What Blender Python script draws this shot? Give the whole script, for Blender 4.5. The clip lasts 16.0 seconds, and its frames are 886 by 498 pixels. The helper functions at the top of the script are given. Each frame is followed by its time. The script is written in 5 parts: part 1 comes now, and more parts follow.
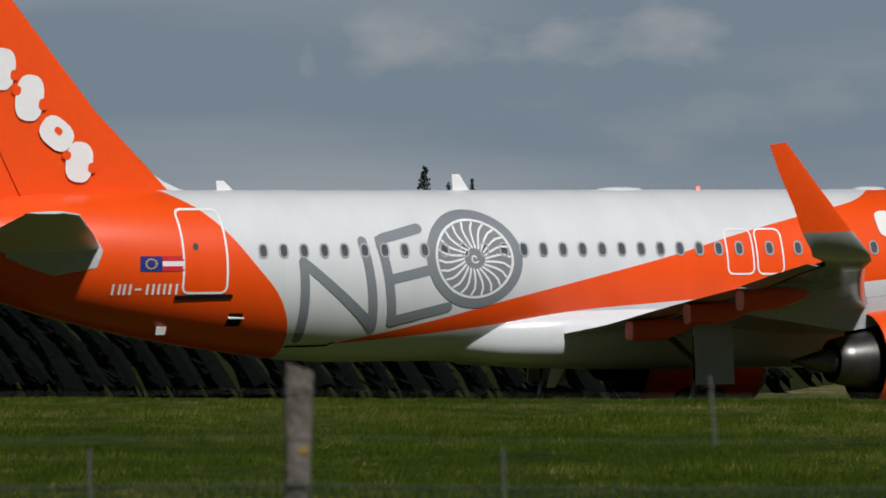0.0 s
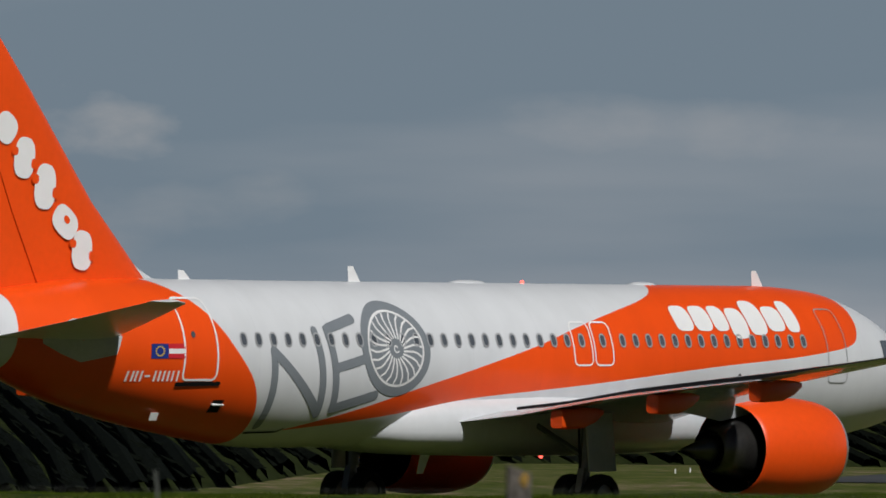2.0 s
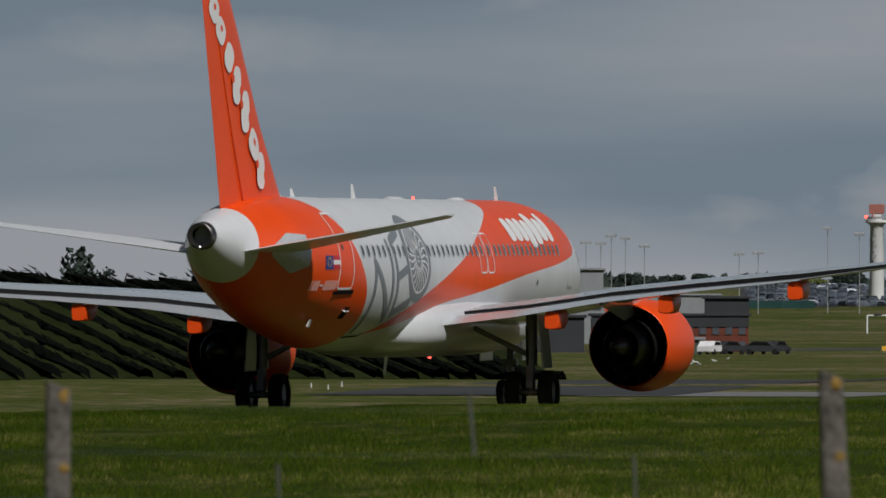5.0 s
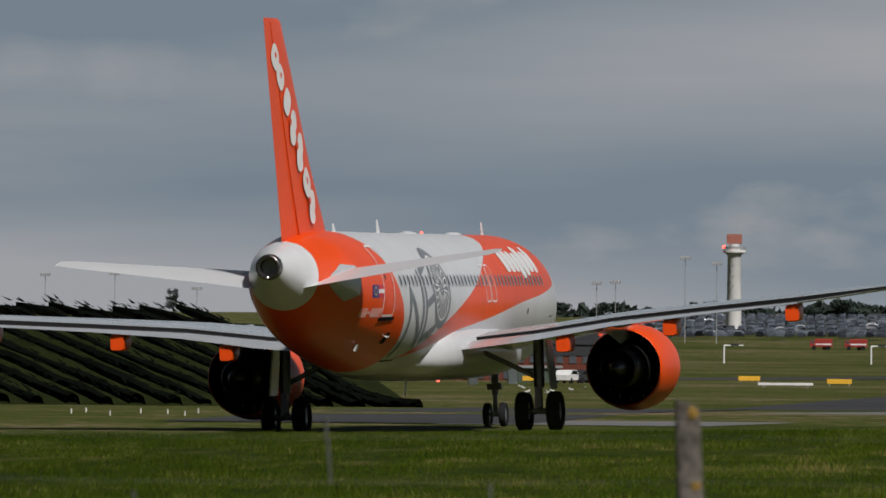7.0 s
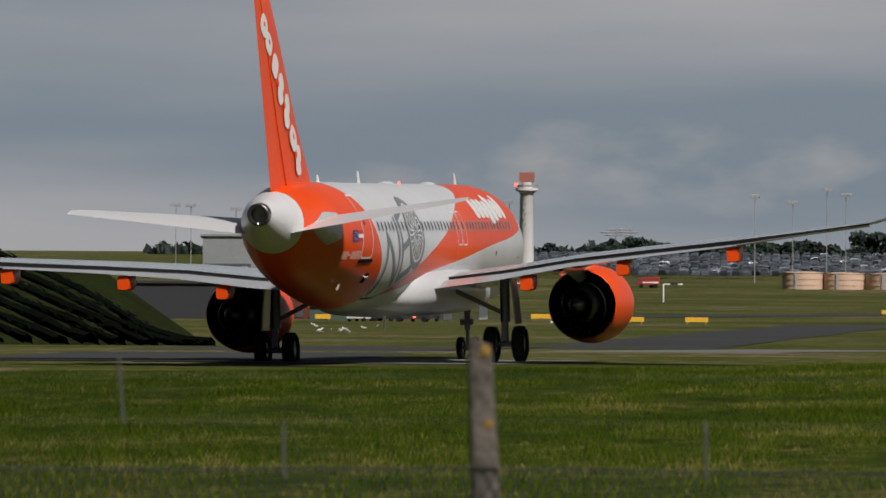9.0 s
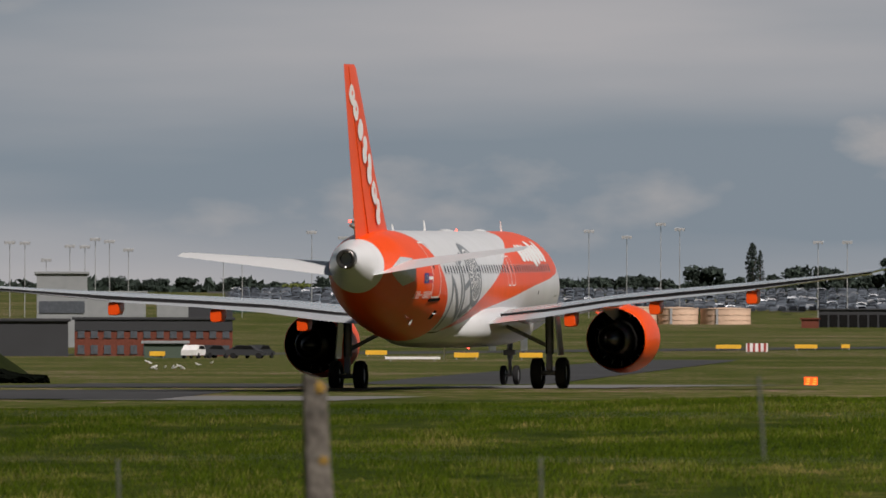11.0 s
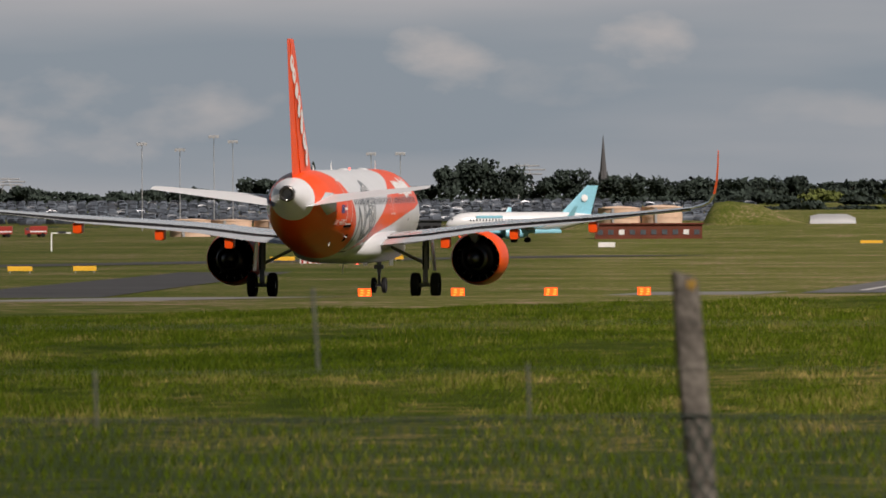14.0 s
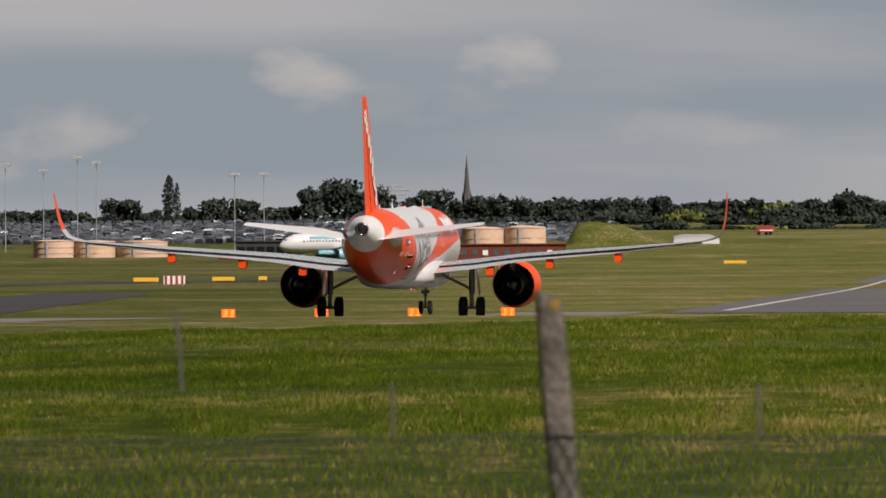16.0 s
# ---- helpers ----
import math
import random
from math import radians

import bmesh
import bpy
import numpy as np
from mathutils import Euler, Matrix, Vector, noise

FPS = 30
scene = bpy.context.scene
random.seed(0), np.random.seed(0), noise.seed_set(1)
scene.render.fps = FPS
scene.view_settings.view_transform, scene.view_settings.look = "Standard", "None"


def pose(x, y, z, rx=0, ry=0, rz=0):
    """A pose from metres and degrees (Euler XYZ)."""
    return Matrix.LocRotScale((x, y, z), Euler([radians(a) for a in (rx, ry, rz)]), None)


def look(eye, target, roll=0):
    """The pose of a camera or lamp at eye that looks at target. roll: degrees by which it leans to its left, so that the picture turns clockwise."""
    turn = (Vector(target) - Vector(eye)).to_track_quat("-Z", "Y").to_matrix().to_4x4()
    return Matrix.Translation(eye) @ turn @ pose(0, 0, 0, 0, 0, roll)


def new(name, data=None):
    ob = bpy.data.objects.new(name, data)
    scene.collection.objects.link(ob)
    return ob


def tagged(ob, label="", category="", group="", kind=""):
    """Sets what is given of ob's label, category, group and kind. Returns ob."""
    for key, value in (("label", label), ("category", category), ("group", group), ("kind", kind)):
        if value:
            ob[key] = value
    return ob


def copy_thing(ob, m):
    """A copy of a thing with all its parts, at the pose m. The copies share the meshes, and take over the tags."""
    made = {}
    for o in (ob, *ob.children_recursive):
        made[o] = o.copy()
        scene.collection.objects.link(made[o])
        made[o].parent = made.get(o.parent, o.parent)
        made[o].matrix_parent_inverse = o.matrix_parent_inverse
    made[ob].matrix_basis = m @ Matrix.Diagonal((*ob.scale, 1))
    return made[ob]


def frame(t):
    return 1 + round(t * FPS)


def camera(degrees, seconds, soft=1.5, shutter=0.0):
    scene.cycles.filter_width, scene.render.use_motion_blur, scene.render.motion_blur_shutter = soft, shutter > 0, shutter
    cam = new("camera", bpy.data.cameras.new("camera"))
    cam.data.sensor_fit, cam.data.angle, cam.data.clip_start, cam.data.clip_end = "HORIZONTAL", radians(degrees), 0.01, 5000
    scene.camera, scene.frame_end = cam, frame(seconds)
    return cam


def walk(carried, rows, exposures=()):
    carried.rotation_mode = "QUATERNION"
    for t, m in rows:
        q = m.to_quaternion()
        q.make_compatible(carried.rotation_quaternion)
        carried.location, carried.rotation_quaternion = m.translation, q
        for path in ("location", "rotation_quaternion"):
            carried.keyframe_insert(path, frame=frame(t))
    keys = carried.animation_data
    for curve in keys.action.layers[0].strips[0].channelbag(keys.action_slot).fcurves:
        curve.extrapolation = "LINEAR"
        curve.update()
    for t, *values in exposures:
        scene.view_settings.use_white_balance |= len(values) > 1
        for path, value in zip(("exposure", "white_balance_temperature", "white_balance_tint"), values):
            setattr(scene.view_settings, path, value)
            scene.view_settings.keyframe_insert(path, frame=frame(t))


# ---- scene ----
EYE = 2.120
SKY, SUN, BACK = 0.009, 4.0, 1.10
cam = camera(5.6065, 16.0, soft=1.6)
cam.data.dof.use_dof, cam.data.dof.focus_distance, cam.data.dof.aperture_fstop = True, 310.0, 13.0


def view(pan, tilt, roll):
    """The camera's pose: degrees to the right of y, up, and of lean."""
    return pose(0, 0, EYE, 90 + tilt, 0, -pan) @ pose(0, 0, 0, 0, 0, -roll)


CAMERA_ROWS = [
    (0.0, view(-13.382, 0.470, -0.158)),
    (0.5, view(-12.612, 0.783, -0.365)),
    (1.0, view(-11.919, 0.579, -0.476)),
    (1.5, view(-11.355, 0.640, -0.321)),
    (2.0, view(-9.884, 1.090, -0.589)),
    (2.5, view(-9.303, 0.727, -0.398)),
    (3.0, view(-9.041, 0.690, -0.323)),
    (3.5, view(-8.665, 0.601, -0.071)),
    (4.0, view(-8.143, 0.631, -0.020)),
    (4.5, view(-7.495, 0.628, 0.065)),
    (4.7, view(-7.241, 0.555, 0.020)),
    (6.8, view(-6.210, 0.756, -0.323)),
    (7.0, view(-6.055, 0.741, -0.423)),
    (7.5, view(-5.749, 0.840, -0.503)),
    (8.0, view(-5.311, 0.931, -0.566)),
    (8.5, view(-4.923, 0.453, -0.459)),
    (8.7, view(-4.853, 0.355, -0.436)),
    (10.8, view(-3.807, 0.543, 0.094)),
    (11.0, view(-3.689, 0.592, -0.109)),
    (11.5, view(-3.439, 0.631, -0.054)),
    (12.0, view(-2.825, 0.679, -0.053)),
    (12.5, view(-2.294, 0.211, 0.406)),
    (13.0, view(-1.667, 0.429, 0.086)),
    (13.5, view(-1.314, 0.266, -0.014)),
    (14.0, view(-0.862, 0.033, 0.266)),
    (14.5, view(-0.055, 0.534, 0.507)),
    (15.0, view(-0.076, 0.161, 0.179)),
    (15.5, view(-0.104, 0.125, 0.188)),
    (16.0, view(0.002, 0.159, 0.334)),
]
walk(cam, CAMERA_ROWS, [(0,0.0,6250,10),(0.5,-0.1,6250,10),(1,0.03,6250,10),(1.5,0.02,6250,10),(2,-0.1,6250,10),(2.5,-0.30,6250,10),(3,-0.25,6250,10),(3.5,-0.08,6250,10),(4.5,-0.2,6250,10),(7,0.0,6450,12),(7.5,-0.15,6500,12),(8,-0.1,6550,12.5),(8.5,0.0,6600,13),(12.5,0.24,6900,16),(16,0.48,7150,18)])

# the airliner: seconds, (x, y, height of its wheels), heading, roll
PLANE_ROWS = [
    (0.0, (-45.961, 214.072, -0.543), 41.341, 0.00),
    (0.5, (-43.784, 216.182, -0.480), 46.104, 0.00),
    (1.0, (-41.671, 218.510, -0.421), 50.753, 0.00),
    (1.5, (-39.751, 221.100, -0.365), 55.354, 0.00),
    (2.0, (-37.983, 223.927, -0.310), 59.913, 0.00),
    (2.5, (-36.410, 227.018, -0.256), 64.563, -0.11),
    (3.0, (-35.046, 230.370, -0.200), 69.204, -0.22),
    (3.5, (-33.897, 233.985, -0.142), 73.473, -0.33),
    (4.0, (-32.831, 237.837, -0.084), 77.313, -0.44),
    (4.5, (-31.881, 241.880, -0.026), 80.448, -0.56),
    (4.7, (-31.578, 243.534, -0.003), 81.555, -0.60),
    (6.8, (-29.045, 262.896, 0.099), 85.134, -1.90),
    (7.0, (-28.842, 264.922, 0.111), 85.068, -1.92),
    (7.5, (-28.201, 270.657, 0.118), 84.719, -1.96),
    (8.0, (-27.524, 277.324, 0.133), 84.371, -1.99),
    (8.5, (-26.854, 284.891, 0.189), 83.988, -2.03),
    (8.7, (-26.453, 288.162, 0.180), 83.749, -2.05),
    (10.8, (-21.916, 330.342, 0.231), 83.433, -1.14),
    (11.0, (-21.269, 335.054, 0.352), 83.357, -1.05),
    (11.5, (-19.848, 347.320, 0.308), 83.562, -0.70),
    (12.0, (-18.237, 360.253, 0.322), 83.683, -0.35),
    (12.5, (-16.457, 373.820, 0.282), 83.882, -0.18),
    (13.0, (-14.633, 387.988, 0.228), 83.920, -0.02),
    (13.5, (-12.691, 402.723, 0.194), 83.822, 0.15),
    (14.0, (-10.809, 417.993, 0.143), 84.177, 0.18),
    (14.5, (-8.782, 433.763, 0.186), 84.184, 0.21),
    (15.0, (-6.649, 450.002, 0.077), 84.326, 0.24),
    (15.5, (-4.173, 466.676, -0.021), 83.952, 0.27),
    (16.0, (-2.196, 483.751, -0.226), 84.390, 0.30),
]
PITCH = -0.644

# ---- light ----
world = bpy.data.worlds.new("sky")
scene.world = world
world.use_nodes = True
wn = world.node_tree.nodes
sky = wn.new("ShaderNodeTexSky")
sky.sky_type, sky.sun_disc = "NISHITA", False
sky.sun_elevation, sky.sun_rotation = radians(45), radians(144)
world.node_tree.links.new(sky.outputs[0], wn["Background"].inputs[0])
wn["Background"].inputs[1].default_value = SKY
sun = new("sun", bpy.data.lights.new("sun", "SUN"))
sun.data.energy, sun.data.angle, sun.data.color = SUN, radians(3.0), (1.0, 0.965, 0.91)
sun.matrix_world = look((0, 0, 50), (-0.42 * 40, 0.57 * 40, 50 - 0.707 * 40))


# ---- helpers of this scene ----
def at(az, r, z=0.0):
    return Vector((math.sin(radians(az)) * r, math.cos(radians(az)) * r, z))


def lerp(x, xs, ys):
    return float(np.interp(x, xs, ys))


def part(name, bm, material, parent, label=""):
    me = bpy.data.meshes.new(name)
    bm.normal_update()
    bm.to_mesh(me)
    bm.free()
    me.materials.append(material)
    ob = new(name, me)
    ob.parent = parent
    return tagged(ob, label)


def smooth(ob, angle=40):
    ob.data.polygons.foreach_set("use_smooth", [True] * len(ob.data.polygons))
    ob.data.set_sharp_from_angle(angle=radians(angle))
    return ob


def shared(name, me, parent, m):
    ob = new(name, me)
    ob.parent = parent
    ob.matrix_basis = m
    return ob


def add_box(bm, c, s, rot=None, bevel=0.0):
    r = bmesh.ops.create_cube(bm, size=1.0)
    m = Matrix.Translation(c) @ (rot or Matrix()) @ Matrix.Diagonal((*s, 1))
    bmesh.ops.transform(bm, matrix=m, verts=r["verts"])
    if bevel:
        es = list({e for v in r["verts"] for e in v.link_edges})
        bmesh.ops.bevel(bm, geom=es, offset=bevel, segments=2, affect="EDGES", profile=0.7)


def box(c, s, rot=None, bevel=0.0):
    bm = bmesh.new()
    add_box(bm, c, s, rot, bevel)
    return bm


def add_rod(bm, a, b, r1, r2=None, n=10):
    a, b = Vector(a), Vector(b)
    d = b - a
    m = Matrix.Translation((a + b) / 2) @ d.to_track_quat("Z", "Y").to_matrix().to_4x4()
    bmesh.ops.create_cone(bm, cap_ends=True, segments=n, radius1=r1, radius2=r1 if r2 is None else r2, depth=d.length, matrix=m)


def rod(a, b, r1, r2=None, n=10):
    bm = bmesh.new()
    add_rod(bm, a, b, r1, r2, n)
    return bm


def loft(rings, closed=True, caps=True):
    bm = bmesh.new()
    vs = [[bm.verts.new(p) for p in ring] for ring in rings]
    n = len(vs[0])
    for a, b in zip(vs, vs[1:]):
        for i in range(n if closed else n - 1):
            j = (i + 1) % n
            bm.faces.new((a[i], a[j], b[j], b[i]))
    if caps:
        bm.faces.new(vs[0][::-1])
        bm.faces.new(vs[-1])
    bmesh.ops.recalc_face_normals(bm, faces=bm.faces)
    return bm


def spin(profile, m=None, n=40):
    """A body of revolution about x; profile: (x, radius)."""
    rings = [[(x, r * math.cos(2 * math.pi * k / n), r * math.sin(2 * math.pi * k / n)) for k in range(n)] for x, r in profile]
    bm = loft(rings, caps=False)
    if m:
        bmesh.ops.transform(bm, matrix=m, verts=bm.verts)
    return bm


def tube(pts, rad, n=6):
    rings = []
    for i, p in enumerate(pts):
        d = (Vector(pts[min(i + 1, len(pts) - 1)]) - Vector(pts[max(i - 1, 0)])).normalized()
        u = d.cross(Vector((0, 0, 1))).normalized()
        v = u.cross(d)
        rings.append([Vector(p) + (u * math.cos(2 * math.pi * k / n) + v * math.sin(2 * math.pi * k / n)) * rad for k in range(n)])
    return loft(rings)


def raw(name, verts, faces, material, parent=None):
    me = bpy.data.meshes.new(name)
    me.from_pydata([tuple(v) for v in verts], [], faces)
    me.materials.append(material)
    ob = new(name, me)
    ob.parent = parent
    return ob


# ---- materials ----
def mat(name, colour, rough=0.5, metal=0.0, spread=0.12, scale=3.0, bump=0.0, coat=0.0, fine=40.0, emit=0.0, each=False):
    """A painted, woven or grown surface: a base colour broken up at two scales, with a fine relief."""
    m = bpy.data.materials.new(name)
    m.use_nodes = True
    nt = m.node_tree
    b = nt.nodes["Principled BSDF"]
    b.inputs["Roughness"].default_value, b.inputs["Metallic"].default_value = rough, metal
    b.inputs["Coat Weight"].default_value = coat
    if rough >= 0.75:
        b.inputs["Specular IOR Level"].default_value = 0.12 if rough < 0.88 else 0.01
    tc = nt.nodes.new("ShaderNodeTexCoord")
    n1, n2 = nt.nodes.new("ShaderNodeTexNoise"), nt.nodes.new("ShaderNodeTexNoise")
    n1.inputs["Scale"].default_value, n2.inputs["Scale"].default_value = scale, fine
    n1.inputs["Detail"].default_value = n2.inputs["Detail"].default_value = 5
    for n in (n1, n2):
        nt.links.new(tc.outputs["Object"], n.inputs["Vector"])
    mix = nt.nodes.new("ShaderNodeMix")
    mix.data_type = "RGBA"
    add = nt.nodes.new("ShaderNodeMath")
    add.operation = "ADD"
    nt.links.new(n1.outputs["Fac"], add.inputs[0])
    nt.links.new(n2.outputs["Fac"], add.inputs[1])
    ramp = nt.nodes.new("ShaderNodeMapRange")
    ramp.inputs[1].default_value, ramp.inputs[2].default_value = 0.65, 1.35
    nt.links.new(add.outputs[0], ramp.inputs[0])
    nt.links.new(ramp.outputs[0], mix.inputs["Factor"])
    lo = [c * (1 - spread) for c in colour]
    hi = [min(1, c * (1 + spread)) for c in colour]
    mix.inputs["A"].default_value, mix.inputs["B"].default_value = (*lo, 1), (*hi, 1)
    out = mix.outputs["Result"]
    if each:
        geo = nt.nodes.new("ShaderNodeNewGeometry")
        hs = nt.nodes.new("ShaderNodeHueSaturation")
        mr = nt.nodes.new("ShaderNodeMapRange")
        mr.inputs[3].default_value, mr.inputs[4].default_value = (0.12, 2.4) if each > 1 else (0.75, 1.25)
        nt.links.new(geo.outputs["Random Per Island"], mr.inputs[0])
        nt.links.new(mr.outputs[0], hs.inputs["Value"])
        nt.links.new(out, hs.inputs["Color"])
        out = hs.outputs[0]
    nt.links.new(out, b.inputs["Base Color"])
    if bump:
        bp = nt.nodes.new("ShaderNodeBump")
        bp.inputs["Strength"].default_value, bp.inputs["Distance"].default_value = bump, 0.02
        nt.links.new(n2.outputs["Fac"], bp.inputs["Height"])
        nt.links.new(bp.outputs[0], b.inputs["Normal"])
    if emit:
        b.inputs["Emission Color"].default_value = (*colour, 1)
        b.inputs["Emission Strength"].default_value = emit
    return m


ORANGE, WHITE, GREY = (0.77, 0.070, 0.003), (0.59, 0.605, 0.625), (0.175, 0.195, 0.215)
m_orange = mat("orange_paint", ORANGE, 0.40, spread=0.06, scale=0.6, coat=0.06, fine=6)
m_white = mat("white_paint", WHITE, 0.30, spread=0.05, scale=0.5, coat=0.25, fine=5)
m_decal_white = mat("white_decal", (0.72, 0.72, 0.72), 0.4, spread=0.03)
m_decal_grey = mat("grey_decal", GREY, 0.45, spread=0.05)
m_wing = mat("wing_grey", (0.42, 0.44, 0.46), 0.20, spread=0.09, scale=0.8, fine=9, coat=0.3)
m_tailplane = mat("tailplane_grey", (0.60, 0.615, 0.63), 0.30, spread=0.06, scale=0.8, fine=9)
m_wing_edge = mat("wing_edge_metal", (0.60, 0.61, 0.62), 0.3, 0.8, spread=0.08)
m_black = mat("black_gap", (0.008, 0.008, 0.009), 0.8)
m_tyre = mat("tyre_rubber", (0.018, 0.018, 0.019), 0.85, spread=0.25, bump=0.3)
m_steel = mat("gear_steel", (0.20, 0.20, 0.21), 0.4, 0.6, spread=0.15, scale=6)
m_hot = mat("hot_metal", (0.10, 0.095, 0.09), 0.36, 0.9, spread=0.25, scale=3)
m_near_black = mat("engine_dark", (0.006, 0.006, 0.006), 0.8, 0.0, spread=0.3)
m_glass = mat("cabin_glass", (0.075, 0.085, 0.10), 0.15, spread=0.3, scale=2)
m_frame = mat("window_frame", (0.36, 0.37, 0.38), 0.35, 0.3)
m_blue = mat("flag_blue", (0.012, 0.030, 0.20), 0.4)
m_red = mat("flag_red", (0.52, 0.02, 0.03), 0.4)
m_yellow = mat("flag_gold", (0.75, 0.52, 0.03), 0.4)
m_beacon = mat("beacon_glow", (1.0, 0.10, 0.07), 0.3, emit=3)
m_asphalt = mat("asphalt", (0.046, 0.047, 0.049), 0.85, spread=0.25, scale=0.05, fine=1.2)
m_concrete = mat("pavement_concrete", (0.15, 0.15, 0.15), 0.85, spread=0.18, scale=0.1, fine=1.5)
m_runway = mat("worn_runway", (0.105, 0.105, 0.11), 0.85, spread=0.25, scale=0.05, fine=1.2)
m_marking = mat("runway_paint", (0.42, 0.42, 0.41), 0.7, spread=0.2, scale=0.4, fine=3)
m_post = mat("weathered_wood", (0.125, 0.112, 0.098), 0.9, spread=0.55, scale=7, bump=0.6, fine=35)
m_lichen = mat("yellow_lichen", (0.25, 0.155, 0.04), 0.95, spread=0.4, scale=40, fine=120)
m_wire = mat("galvanised_wire", (0.085, 0.09, 0.08), 0.8)
m_mesh = mat("green_mesh_wire", (0.012, 0.024, 0.017), 0.7)
# leaf green is shifted towards blue-grey to carry the distance haze
m_leaf = mat("hazy_tree_leaves", (0.029, 0.041, 0.034), 0.8, spread=0.45, scale=0.2, fine=1.0, each=True)
m_leaf_pale = mat("pale_leaves", (0.10, 0.12, 0.035), 0.8, spread=0.35, scale=0.2, fine=1.0, each=True)
m_bark = mat("bark", (0.07, 0.055, 0.04), 0.9)
m_brick = mat("red_brick", (0.14, 0.048, 0.034), 0.9, spread=0.2, scale=0.5, fine=4)
m_screen = mat("green_screen", (0.020, 0.055, 0.050), 0.8, spread=0.2, scale=0.3)
m_slate = mat("dark_cladding", (0.022, 0.024, 0.028), 0.7, spread=0.2, scale=0.3)
m_hangar = mat("pale_cladding", (0.22, 0.235, 0.245), 0.6, spread=0.12, scale=0.05, fine=0.8)
m_tank = mat("beige_tank_paint", (0.56, 0.40, 0.30), 0.75, spread=0.10, scale=0.15, fine=1.0)
m_tower = mat("tower_concrete", (0.62, 0.62, 0.61), 0.8, spread=0.12, scale=0.3)
m_rust = mat("radar_red", (0.33, 0.12, 0.09), 0.7)
m_pole = mat("mast_steel", (0.33, 0.34, 0.35), 0.6, 0.3)
m_yellowsign = mat("sign_yellow", (0.75, 0.42, 0.03), 0.6)
m_lamp = mat("lamp_amber", (1.0, 0.22, 0.035), 0.4, emit=2.6)
m_lamp_case = mat("lamp_case_glow", (1.0, 0.085, 0.008), 0.5, emit=1.1)
m_sky_blue = mat("sky_blue_paint", (0.20, 0.47, 0.58), 0.4)
m_stone = mat("church_stone", (0.085, 0.085, 0.088), 0.9)
m_firered = mat("fire_red", (0.30, 0.03, 0.022), 0.5)
m_signwhite = mat("board_white", (0.7, 0.7, 0.7), 0.6)
m_car = mat("car_paint", (0.050, 0.058, 0.070), 0.22, 0.2, spread=0.5, scale=0.05, fine=0.2, each=2)
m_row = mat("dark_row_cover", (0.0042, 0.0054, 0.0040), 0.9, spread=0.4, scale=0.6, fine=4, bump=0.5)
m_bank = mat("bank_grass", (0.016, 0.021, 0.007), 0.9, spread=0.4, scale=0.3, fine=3)


